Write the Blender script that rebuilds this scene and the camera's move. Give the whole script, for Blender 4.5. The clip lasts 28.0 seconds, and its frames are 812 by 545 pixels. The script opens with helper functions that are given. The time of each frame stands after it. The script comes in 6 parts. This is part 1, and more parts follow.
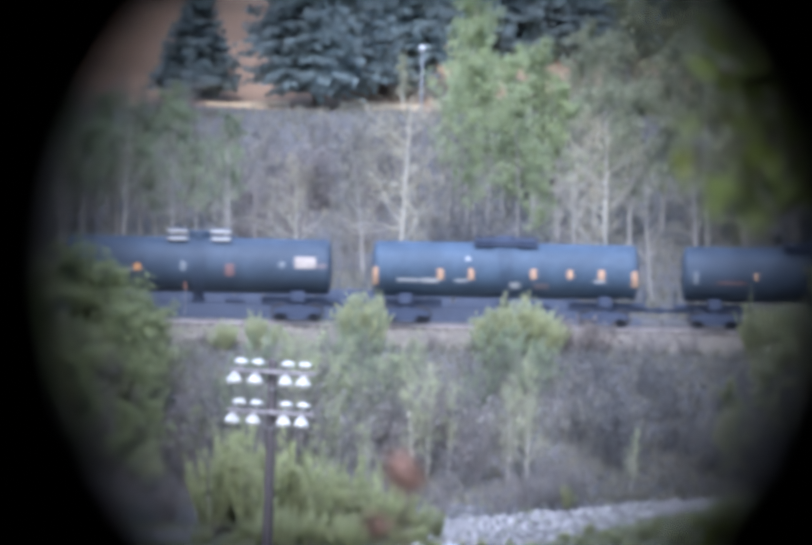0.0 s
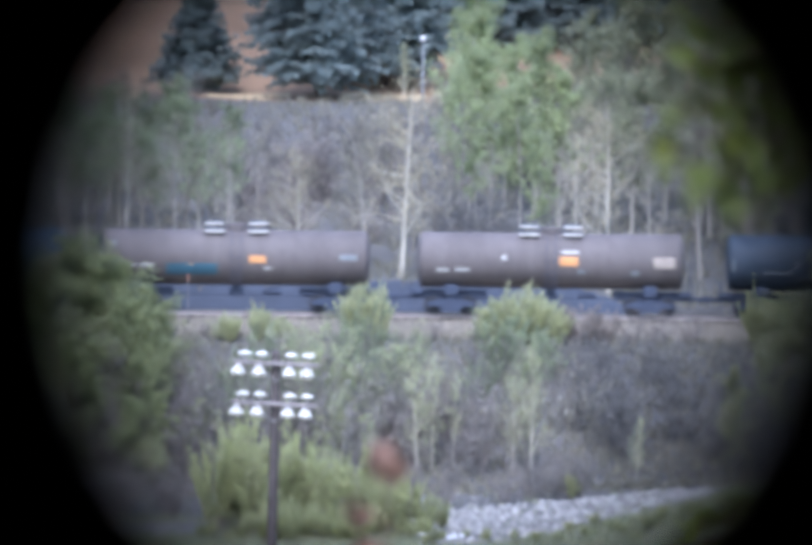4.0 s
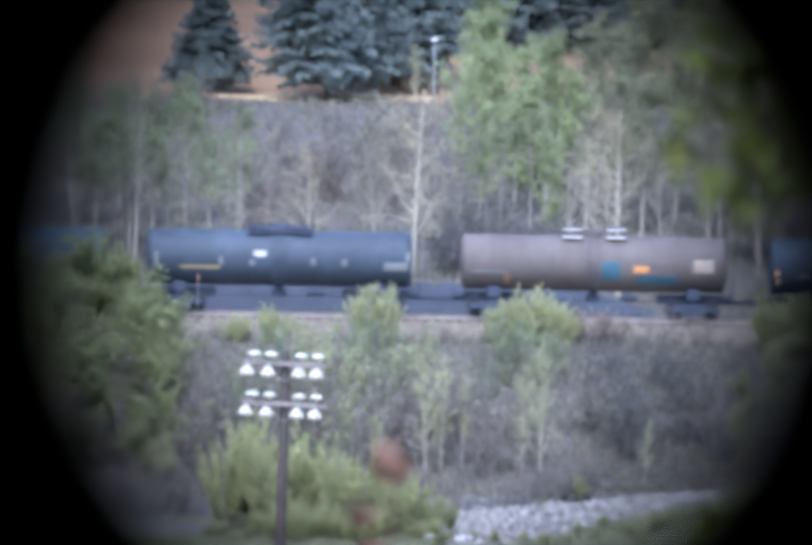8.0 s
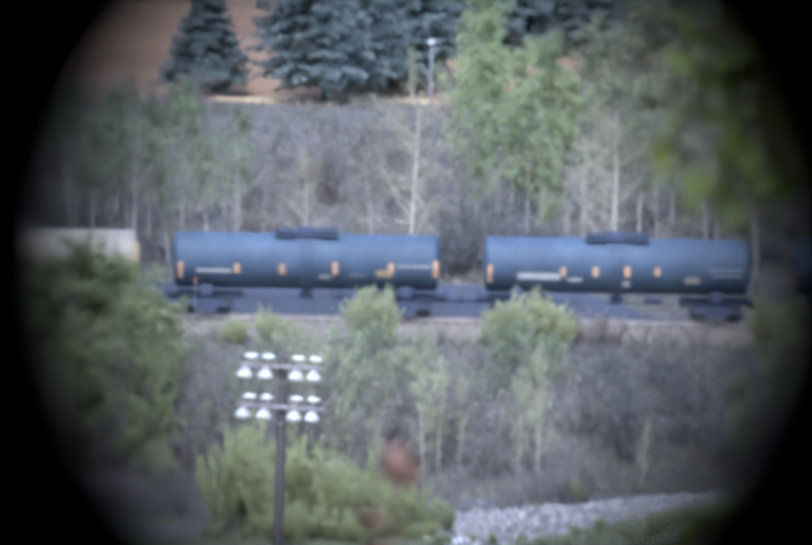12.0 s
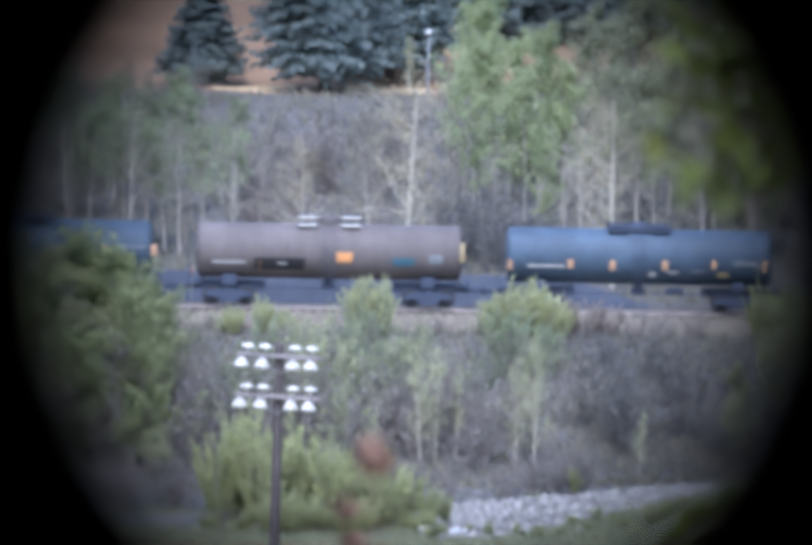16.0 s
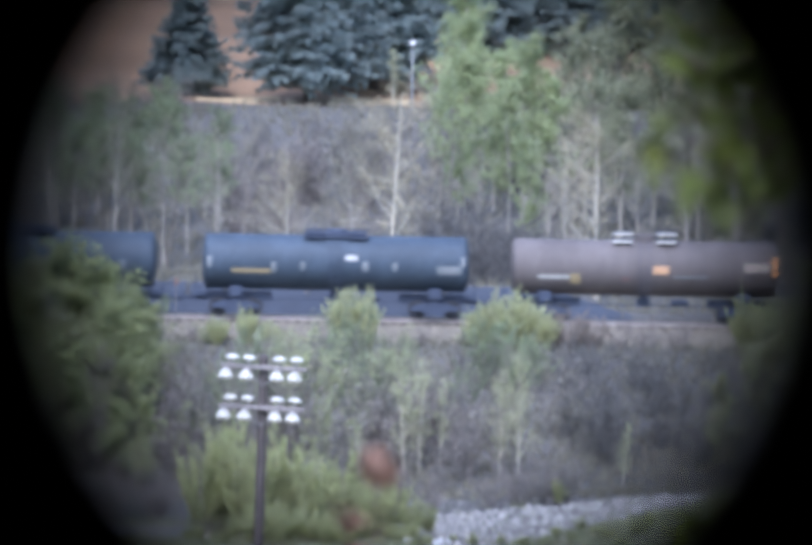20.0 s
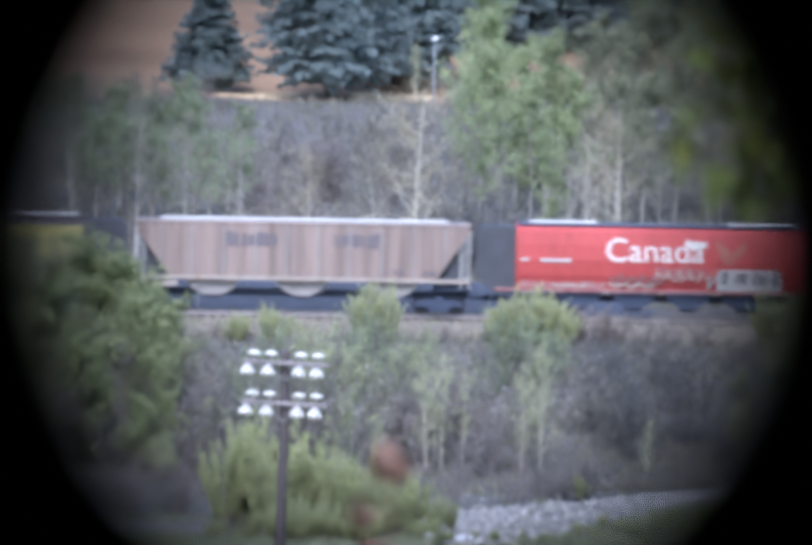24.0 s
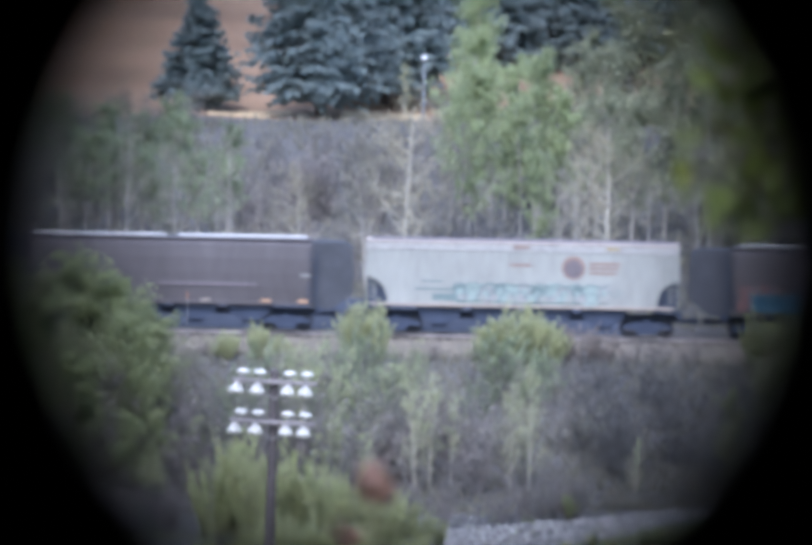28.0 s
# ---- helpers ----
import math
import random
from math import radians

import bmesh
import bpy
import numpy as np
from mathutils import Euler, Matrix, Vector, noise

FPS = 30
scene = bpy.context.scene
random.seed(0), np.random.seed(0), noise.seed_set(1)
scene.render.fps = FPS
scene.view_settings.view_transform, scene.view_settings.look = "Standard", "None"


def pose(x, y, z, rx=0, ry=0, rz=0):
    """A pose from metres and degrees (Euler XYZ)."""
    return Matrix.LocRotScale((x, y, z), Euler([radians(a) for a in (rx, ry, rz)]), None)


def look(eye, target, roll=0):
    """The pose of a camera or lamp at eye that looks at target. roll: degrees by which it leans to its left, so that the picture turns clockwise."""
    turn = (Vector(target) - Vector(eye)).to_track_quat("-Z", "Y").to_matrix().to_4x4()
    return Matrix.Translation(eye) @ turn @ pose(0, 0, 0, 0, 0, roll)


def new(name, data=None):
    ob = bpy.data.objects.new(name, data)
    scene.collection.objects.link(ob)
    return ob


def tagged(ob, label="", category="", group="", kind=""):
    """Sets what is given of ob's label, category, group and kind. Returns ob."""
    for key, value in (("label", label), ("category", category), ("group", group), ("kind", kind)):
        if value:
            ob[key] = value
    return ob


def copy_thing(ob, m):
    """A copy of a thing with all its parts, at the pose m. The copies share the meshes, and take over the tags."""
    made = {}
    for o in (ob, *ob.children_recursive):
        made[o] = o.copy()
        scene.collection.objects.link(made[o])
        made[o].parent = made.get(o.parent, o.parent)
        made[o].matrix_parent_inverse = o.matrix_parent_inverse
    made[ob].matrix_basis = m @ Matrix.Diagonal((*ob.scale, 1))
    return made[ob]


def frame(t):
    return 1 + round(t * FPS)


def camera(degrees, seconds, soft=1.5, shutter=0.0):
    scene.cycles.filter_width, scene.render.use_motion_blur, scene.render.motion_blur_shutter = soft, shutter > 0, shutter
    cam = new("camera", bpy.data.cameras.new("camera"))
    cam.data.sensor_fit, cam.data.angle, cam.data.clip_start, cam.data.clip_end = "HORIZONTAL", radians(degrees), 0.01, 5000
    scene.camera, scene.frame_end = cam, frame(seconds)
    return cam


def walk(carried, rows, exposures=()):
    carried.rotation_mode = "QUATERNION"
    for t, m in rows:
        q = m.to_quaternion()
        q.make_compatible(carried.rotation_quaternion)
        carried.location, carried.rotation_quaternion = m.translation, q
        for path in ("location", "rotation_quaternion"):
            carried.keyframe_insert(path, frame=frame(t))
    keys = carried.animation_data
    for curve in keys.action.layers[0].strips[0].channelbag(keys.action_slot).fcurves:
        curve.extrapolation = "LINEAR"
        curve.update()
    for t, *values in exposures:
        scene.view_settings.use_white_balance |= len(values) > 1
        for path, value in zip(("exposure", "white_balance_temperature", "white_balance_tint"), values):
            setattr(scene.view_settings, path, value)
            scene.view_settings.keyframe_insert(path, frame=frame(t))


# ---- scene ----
# Lens and camera: a phone held to the eyepiece of a spotting scope on a hillside, high over the valley.
EYE = (0.0, 0.0, 34.0)
cam = camera(4.2, 28.0, soft=5.8, shutter=0.5)
cam.data.dof.use_dof = True
cam.data.dof.focus_distance = 567.0
cam.data.dof.aperture_fstop = 84.0


def aim(x, z, roll):
    """A pose at the eye towards a point over the far track."""
    return look(EYE, (x, 567.0, z), roll)


PATH = [
    (0.0, aim(0.649, 2.575, 1.12)),
    (0.5, aim(0.592, 2.432, 1.18)),
    (1.0, aim(0.458, 2.003, 0.98)),
    (1.5, aim(0.263, 2.017, 0.81)),
    (2.0, aim(0.286, 2.367, 0.85)),
    (2.5, aim(0.489, 2.299, 0.85)),
    (3.0, aim(0.424, 1.715, 0.87)),
    (3.5, aim(0.465, 2.010, 0.77)),
    (5.5, aim(0.551, 2.181, 0.57)),
    (6.0, aim(0.414, 2.372, 0.81)),
    (6.5, aim(0.637, 2.179, 0.76)),
    (7.0, aim(0.473, 2.047, 0.60)),
    (7.5, aim(0.337, 2.626, 0.92)),
    (8.0, aim(0.000, 2.141, 1.00)),
    (8.5, aim(-0.248, 2.059, 1.26)),
    (9.0, aim(-0.111, 1.088, 1.30)),
    (9.5, aim(0.898, 1.417, 1.12)),
    (10.0, aim(0.217, 1.652, 1.08)),
    (10.5, aim(0.564, 2.222, 1.09)),
    (11.0, aim(0.383, 2.101, 1.23)),
    (11.5, aim(0.697, 2.309, 1.04)),
    (12.0, aim(0.137, 2.266, 0.92)),
    (12.5, aim(0.547, 2.893, 0.93)),
    (14.5, aim(0.395, 2.658, 0.93)),
    (15.0, aim(0.502, 2.691, 0.97)),
    (15.5, aim(0.298, 2.163, 0.95)),
    (16.0, aim(0.310, 1.748, 0.99)),
    (16.5, aim(0.465, 1.966, 0.94)),
    (17.0, aim(0.748, 2.247, 1.00)),
    (17.5, aim(0.630, 2.535, 0.92)),
    (18.0, aim(0.560, 2.880, 0.91)),
    (18.5, aim(0.463, 2.430, 0.93)),
    (19.0, aim(0.525, 2.126, 1.07)),
    (19.5, aim(0.665, 2.323, 1.04)),
    (20.0, aim(1.115, 2.335, 1.01)),
    (20.5, aim(0.761, 2.441, 1.18)),
    (22.5, aim(0.516, 2.401, 1.23)),
    (23.0, aim(-0.044, 2.088, 1.16)),
    (23.5, aim(-0.046, 2.080, 1.12)),
    (24.0, aim(-0.005, 2.098, 1.01)),
    (24.5, aim(-0.190, 2.151, 1.02)),
    (25.0, aim(-0.307, 2.431, 1.03)),
    (25.5, aim(-0.120, 2.638, 1.04)),
    (26.0, aim(0.190, 2.486, 0.96)),
    (26.5, aim(0.367, 2.751, 0.89)),
    (27.0, aim(0.222, 2.869, 1.01)),
    (27.5, aim(0.733, 3.115, 1.11)),
    (28.0, aim(0.533, 3.076, 1.13)),
]
walk(cam, PATH, exposures=[(0.0, 0.95, 5170, 18.8), (9.0, 0.95, 5170, 18.8), (15.0, 0.84, 5170, 18.8), (24.0, 0.83, 5170, 18.8), (28.0, 0.74, 5170, 18.8)])

# World, sun
SUN_EL, SUN_AZ = 55.0, 190.0
world = bpy.data.worlds.new("hazy_sky")
scene.world = world
world.use_nodes = True
wn = world.node_tree
wn.nodes.clear()
sky = wn.nodes.new("ShaderNodeTexSky")
sky.sky_type = "NISHITA"
sky.sun_disc = False
sky.sun_elevation, sky.sun_rotation = radians(SUN_EL), radians(SUN_AZ)
sky.air_density, sky.dust_density = 1.6, 3.0
bg = wn.nodes.new("ShaderNodeBackground")
bg.inputs["Strength"].default_value = 0.15
wo = wn.nodes.new("ShaderNodeOutputWorld")
wn.links.new(sky.outputs[0], bg.inputs[0])
wn.links.new(bg.outputs[0], wo.inputs[0])
sun = new("sun", bpy.data.lights.new("sun", "SUN"))
sun.data.energy, sun.data.angle, sun.data.color = 2.0, radians(18.0), (1.0, 0.95, 0.87)
az, el = radians(SUN_AZ), radians(SUN_EL)
sun.matrix_world = look((0, 0, 200), (-math.sin(az) * math.cos(el), -math.cos(az) * math.cos(el), 200 - math.sin(el)))


# Materials
def mat(name, col, col2=None, scale=3.0, rough=0.7, metal=0.0, fine=30.0, bump=0.0, island=0.0, rand=0.0, through_light=0.0, spec=0.5, stretch=(1, 1, 1)):
    """A surface with coarse patches between two colours, fine grain and relief."""
    m = bpy.data.materials.new(name)
    m.use_nodes = True
    nt = m.node_tree
    nt.nodes.clear()
    N, L = nt.nodes.new, nt.links.new
    out, bs = N("ShaderNodeOutputMaterial"), N("ShaderNodeBsdfPrincipled")
    bs.inputs["Roughness"].default_value, bs.inputs["Metallic"].default_value = rough, metal
    bs.inputs["Specular IOR Level"].default_value = spec
    tc, mp = N("ShaderNodeTexCoord"), N("ShaderNodeMapping")
    mp.inputs["Scale"].default_value = stretch
    L(tc.outputs["Object"], mp.inputs[0])
    n1, n2 = N("ShaderNodeTexNoise"), N("ShaderNodeTexNoise")
    n1.inputs["Scale"].default_value, n1.inputs["Detail"].default_value = scale, 5.0
    n2.inputs["Scale"].default_value, n2.inputs["Detail"].default_value = fine, 3.0
    L(mp.outputs[0], n1.inputs[0]), L(mp.outputs[0], n2.inputs[0])
    ramp = N("ShaderNodeValToRGB")
    c2 = col2 or tuple(c * 0.7 for c in col)
    ramp.color_ramp.elements[0].position, ramp.color_ramp.elements[0].color = 0.36, (*c2, 1)
    ramp.color_ramp.elements[1].position, ramp.color_ramp.elements[1].color = 0.64, (*col, 1)
    L(n1.outputs[0], ramp.inputs[0])
    hsv = N("ShaderNodeHueSaturation")
    L(ramp.outputs[0], hsv.inputs["Color"])
    mr = N("ShaderNodeMapRange")
    mr.inputs["To Min"].default_value, mr.inputs["To Max"].default_value = 0.78, 1.22
    L(n2.outputs[0], mr.inputs[0])
    value = mr.outputs[0]
    for amount, node, sock in ((island, "ShaderNodeNewGeometry", "Random Per Island"), (rand, "ShaderNodeObjectInfo", "Random")):
        if amount:
            g, r, mu = N(node), N("ShaderNodeMapRange"), N("ShaderNodeMath")
            r.inputs["To Min"].default_value, r.inputs["To Max"].default_value = 1 - amount, 1 + amount
            mu.operation = "MULTIPLY"
            L(g.outputs[sock], r.inputs[0]), L(r.outputs[0], mu.inputs[0]), L(value, mu.inputs[1])
            value = mu.outputs[0]
    L(value, hsv.inputs["Value"])
    L(hsv.outputs[0], bs.inputs["Base Color"])
    if bump:
        b = N("ShaderNodeBump")
        b.inputs["Strength"].default_value, b.inputs["Distance"].default_value = bump, 0.05
        L(n2.outputs[0], b.inputs["Height"]), L(b.outputs[0], bs.inputs["Normal"])
    last = bs.outputs[0]
    if through_light:
        tr, mx = N("ShaderNodeBsdfTranslucent"), N("ShaderNodeMixShader")
        mx.inputs[0].default_value = through_light
        L(hsv.outputs[0], tr.inputs[0]), L(bs.outputs[0], mx.inputs[1]), L(tr.outputs[0], mx.inputs[2])
        last = mx.outputs[0]
    L(last, out.inputs[0])
    return m


M = {}
M["grass"] = mat("dry_grass", (0.185, 0.165, 0.08), (0.13, 0.115, 0.056), 0.4, 0.9, fine=6, bump=0.6)
M["floor"] = mat("forest_floor", (0.116, 0.113, 0.108), (0.093, 0.090, 0.086), 0.5, 0.95, fine=7, bump=0.6)
M["gravel"] = mat("river_gravel", (0.150, 0.149, 0.148), (0.099, 0.098, 0.098), 1.5, 0.85, fine=9, bump=0.8)
M["field"] = mat("ploughed_field", (0.330, 0.215, 0.130), (0.211, 0.138, 0.083), 0.16, 0.95, fine=2.0, bump=0.5, stretch=(0.3, 1, 1))
M["path"] = mat("straw_path", (0.62, 0.47, 0.27), (0.50, 0.38, 0.22), 0.6, 0.95, fine=6, bump=0.5)
# Dark blue that stands in for the shade behind and under the cars.
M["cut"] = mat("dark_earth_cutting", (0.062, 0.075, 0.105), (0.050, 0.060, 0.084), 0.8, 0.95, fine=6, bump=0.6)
# Darker copy of the floor, with thicket and bank-foot shade in its colour.
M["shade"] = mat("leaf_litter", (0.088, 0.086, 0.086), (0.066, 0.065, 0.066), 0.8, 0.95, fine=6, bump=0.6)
M["ballast"] = mat("ballast", (0.215, 0.19, 0.15), (0.165, 0.146, 0.116), 1.2, 0.9, fine=14, bump=0.9)
M["stone"] = mat("stone", (0.370, 0.362, 0.350), (0.167, 0.163, 0.158), 2.0, 0.8, fine=14, bump=0.4, island=0.6)
M["bstone"] = mat("ballast_stone", (0.22, 0.194, 0.155), (0.175, 0.155, 0.125), 2.0, 0.85, fine=14, island=0.35)
M["rail"] = mat("rail_steel", (0.46, 0.42, 0.40), (0.34, 0.30, 0.29), 2.0, 0.5, 0.2, fine=20)
M["railtop"] = mat("worn_rail_head", (0.60, 0.58, 0.56), (0.5, 0.48, 0.46), 3.0, 0.25, 1.0)
M["tie"] = mat("creosoted_wood", (0.10, 0.08, 0.07), (0.06, 0.05, 0.045), 3.0, 0.85, fine=25, bump=0.4, rand=0.25)
M["polewood"] = mat("weathered_pole_wood", (0.10, 0.085, 0.085), (0.065, 0.056, 0.058), 1.5, 0.85, fine=18, bump=0.4, stretch=(6, 6, 0.6))
M["armwood"] = mat("weathered_crossarm_wood", (0.28, 0.255, 0.26), (0.19, 0.173, 0.178), 2.0, 0.85, fine=16, bump=0.3)
M["porcelain"] = mat("white_porcelain", (0.7, 0.69, 0.645), (0.574, 0.566, 0.529), 6.0, 0.3, fine=20)
M["iron"] = mat("galvanised_iron", (0.35, 0.35, 0.36), (0.25, 0.25, 0.26), 4.0, 0.5, 0.8)
M["lampwhite"] = mat("white_lamp_head", (0.75, 0.76, 0.78), (0.65, 0.66, 0.68), 4.0, 0.4)
M["lamppole"] = mat("grey_painted_pole", (0.26, 0.28, 0.30), (0.20, 0.22, 0.24), 3.0, 0.5)
# foliage and bark
M["bark_pale"] = mat("pale_birch_bark", (0.45, 0.42, 0.37), (0.33, 0.31, 0.275), 1.6, 0.85, fine=9, stretch=(1, 1, 3), rand=0.15)
M["bark_white"] = mat("white_birch_bark", (0.546, 0.510, 0.422), (0.422, 0.396, 0.326), 1.6, 0.85, fine=9, stretch=(1, 1, 3))
M["bark_grey"] = mat("grey_bark", (0.239, 0.216, 0.189), (0.176, 0.160, 0.140), 1.6, 0.9, fine=9, rand=0.25)
M["twig"] = mat("bare_twigs", (0.228, 0.222, 0.208), (0.178, 0.173, 0.162), 0.8, 0.9, fine=5, island=0.3, rand=0.25)
M["twig_red"] = mat("reddish_twigs", (0.258, 0.228, 0.214), (0.2, 0.178, 0.168), 0.8, 0.9, fine=5, island=0.3, rand=0.2)
M["twig_dark"] = mat("dark_grey_twigs", (0.165, 0.162, 0.162), (0.125, 0.123, 0.124), 0.8, 0.9, fine=5, island=0.25, rand=0.2)
M["bud_dark"] = mat("dull_grey_buds", (0.19, 0.185, 0.175), (0.15, 0.147, 0.14), 0.4, 0.85, fine=3, island=0.25, rand=0.15, through_light=0.3)
M["bark_dark"] = mat("spruce_bark", (0.10, 0.08, 0.07), (0.07, 0.055, 0.05), 2.0, 0.95, fine=9)
M["needle"] = mat("spruce_needles", (0.325, 0.395, 0.395), (0.293, 0.356, 0.356), 0.5, 0.85, fine=4, island=0.1, rand=0.1, through_light=0.5, spec=0.2)
M["leaf"] = mat("young_green_leaves", (0.450, 0.510, 0.285), (0.387, 0.439, 0.245), 0.35, 0.7, fine=3, island=0.14, rand=0.12, through_light=0.48)
M["leaf_yellow"] = mat("yellow_green_leaves", (0.500, 0.530, 0.300), (0.435, 0.461, 0.261), 0.35, 0.7, fine=3, island=0.18, rand=0.12, through_light=0.35)
M["leaf_dark"] = mat("deep_green_leaves", (0.35, 0.365, 0.21), (0.287, 0.299, 0.172), 0.35, 0.75, fine=3, island=0.2, rand=0.15, through_light=0.3)
M["leaf_olive"] = mat("olive_leaves", (0.385, 0.41, 0.265), (0.316, 0.336, 0.217), 0.35, 0.75, fine=3, island=0.18, rand=0.12, through_light=0.35)
M["leaf_bush"] = mat("soft_green_leaves", (0.460, 0.490, 0.245), (0.386, 0.412, 0.206), 0.35, 0.7, fine=3, island=0.18, rand=0.12, through_light=0.35)
M["leaf_mist"] = mat("sparse_grey_green_leaves", (0.335, 0.39, 0.235), (0.27, 0.315, 0.19), 0.35, 0.75, fine=3, island=0.2, rand=0.15, through_light=0.35)
M["leaf_shoot"] = mat("shaded_olive_leaves", (0.165, 0.205, 0.035), (0.125, 0.16, 0.028), 60.0, 0.6, fine=300, island=0.3, through_light=0.3)
M["leaf_tip"] = mat("yellow_green_leaf_tips", (0.34, 0.38, 0.06), (0.27, 0.31, 0.045), 60.0, 0.6, fine=300, island=0.15, through_light=0.35)
M["shoot_bark"] = mat("brown_shoot_bark", (0.12, 0.09, 0.06), (0.08, 0.06, 0.04), 60.0, 0.8, fine=300)
M["dead_leaf"] = mat("rusty_dead_leaf", (0.230, 0.136, 0.097), (0.184, 0.109, 0.078), 40.0, 0.85, fine=250, bump=0.3, island=0.15, through_light=0.25)
M["dead_stem"] = mat("dry_brown_stem", (0.20, 0.12, 0.08), (0.14, 0.085, 0.06), 40.0, 0.85, fine=250)
M["leaf_edge"] = mat("mid_green_leaves", (0.390, 0.435, 0.222), (0.328, 0.366, 0.187), 0.35, 0.75, fine=3, island=0.15, rand=0.1, through_light=0.42)
M["bud"] = mat("olive_buds", (0.3, 0.285, 0.215), (0.24, 0.228, 0.172), 0.4, 0.8, fine=3, island=0.3, rand=0.15, through_light=0.3)
M["bud_pink"] = mat("pinkish_buds", (0.268, 0.247, 0.228), (0.214, 0.198, 0.184), 0.4, 0.8, fine=3, island=0.3, rand=0.15, through_light=0.3)
# train paint
M["black_tank"] = mat("black_tank_paint", (0.066, 0.090, 0.127), (0.051, 0.070, 0.099), 0.7, 0.62, fine=3, spec=0.3)
M["blue_tank"] = mat("blue_black_tank_paint", (0.076, 0.112, 0.163), (0.059, 0.087, 0.127), 0.7, 0.62, fine=3, spec=0.3)
M["brown_tank"] = mat("dusty_brown_tank_paint", (0.153, 0.135, 0.135), (0.116, 0.102, 0.102), 0.6, 0.75, fine=3, stretch=(1.5, 1, 0.5))
M["white_tank"] = mat("white_tank_paint", (0.46, 0.42, 0.34), (0.385, 0.35, 0.285), 0.5, 0.45, fine=3, stretch=(1.5, 1, 0.4))
M["under"] = mat("sooty_underframe", (0.052, 0.068, 0.112), (0.042, 0.054, 0.090), 1.5, 0.75, fine=9, bump=0.2)
M["wheel"] = mat("wheel_steel", (0.06, 0.062, 0.075), (0.046, 0.048, 0.058), 2.0, 0.6, 0.4, fine=9)
M["railing_white"] = mat("white_painted_steel", (0.66, 0.65, 0.62), (0.568, 0.559, 0.533), 4.0, 0.5)
M["yellow"] = mat("amber_reflector", (0.7, 0.43, 0.25), (0.595, 0.365, 0.212), 4.0, 0.4)
M["orange"] = mat("orange_placard", (0.74, 0.36, 0.14), (0.629, 0.306, 0.119), 4.0, 0.5)
M["ochre"] = mat("ochre_stencil", (0.42, 0.34, 0.19), (0.336, 0.272, 0.152), 3.0, 0.6)
M["letter"] = mat("white_lettering_paint", (0.8, 0.78, 0.74), (0.7, 0.68, 0.65), 2.0, 0.55)
M["white"] = mat("white_stencil", (0.58, 0.58, 0.565), (0.452, 0.452, 0.441), 3.0, 0.6)
M["cream"] = mat("cream_panel", (0.44, 0.38, 0.33), (0.352, 0.304, 0.264), 3.0, 0.6)
M["pale"] = mat("pale_stencil", (0.26, 0.28, 0.30), (0.18, 0.20, 0.22), 3.0, 0.6)
M["mauve"] = mat("mauve_patch", (0.185, 0.16, 0.175), (0.152, 0.131, 0.143), 3.0, 0.6)
M["red"] = mat("dull_red_stencil", (0.23, 0.13, 0.125), (0.184, 0.104, 0.1), 3.0, 0.6)
M["blue"] = mat("bright_blue_patch", (0.06, 0.15, 0.215), (0.048, 0.12, 0.172), 2.0, 0.6)
M["dark"] = mat("black_patch", (0.03, 0.03, 0.035), (0.02, 0.02, 0.025), 2.0, 0.6)
M["grey"] = mat("grey_stencil", (0.45, 0.44, 0.42), (0.36, 0.35, 0.34), 3.0, 0.6)
M["rust"] = mat("rusty_streak", (0.60, 0.50, 0.42), (0.44, 0.34, 0.27), 1.5, 0.6, stretch=(3, 1, 0.4))
M["red_hopper"] = mat("red_hopper_paint", (0.5, 0.085, 0.08), (0.42, 0.07, 0.066), 0.5, 0.5, fine=3, stretch=(1.5, 1, 0.5))
M["brown_hopper"] = mat("faded_pink_brown_paint", (0.34, 0.265, 0.23), (0.224, 0.175, 0.152), 0.7, 0.7, fine=3, stretch=(2.6, 1, 0.14))
M["dark_hopper"] = mat("dark_brown_hopper_paint", (0.114, 0.102, 0.107), (0.096, 0.086, 0.09), 0.6, 0.6, fine=3, stretch=(1.5, 1, 0.5))
M["grey_hopper"] = mat("light_grey_hopper_paint", (0.365, 0.372, 0.345), (0.314, 0.320, 0.297), 0.5, 0.6, fine=3, stretch=(1.5, 1, 0.4))
M["pink_bay"] = mat("pale_dusty_bay_paint", (0.345, 0.32, 0.305), (0.276, 0.256, 0.244), 0.8, 0.7, fine=4)
M["mint"] = mat("mint_spray_paint", (0.36, 0.435, 0.41), (0.302, 0.365, 0.344), 2.0, 0.6)
M["teal"] = mat("dark_teal_outline", (0.2, 0.265, 0.26), (0.16, 0.212, 0.208), 2.0, 0.6)
M["lemon"] = mat("yellow_spray_paint", (0.43, 0.4, 0.15), (0.353, 0.328, 0.123), 1.2, 0.6)
M["olive"] = mat("olive_spray_paint", (0.32, 0.31, 0.15), (0.262, 0.254, 0.123), 1.2, 0.6)
M["pink"] = mat("pink_spray_paint", (0.22, 0.18, 0.18), (0.176, 0.144, 0.144), 1.2, 0.6)
M["chalk"] = mat("white_spray_paint", (0.4, 0.395, 0.385), (0.288, 0.284, 0.277), 1.2, 0.6)
M["wheat"] = mat("faded_wheat_emblem", (0.46, 0.2, 0.145), (0.386, 0.168, 0.122), 2.0, 0.6)
M["grime"] = mat("dusty_road_grime", (0.36, 0.20, 0.19), (0.30, 0.12, 0.12), 1.5, 0.8, fine=4)
M["emblem"] = mat("orange_brown_emblem", (0.31, 0.22, 0.185), (0.26, 0.185, 0.155), 2.0, 0.6)
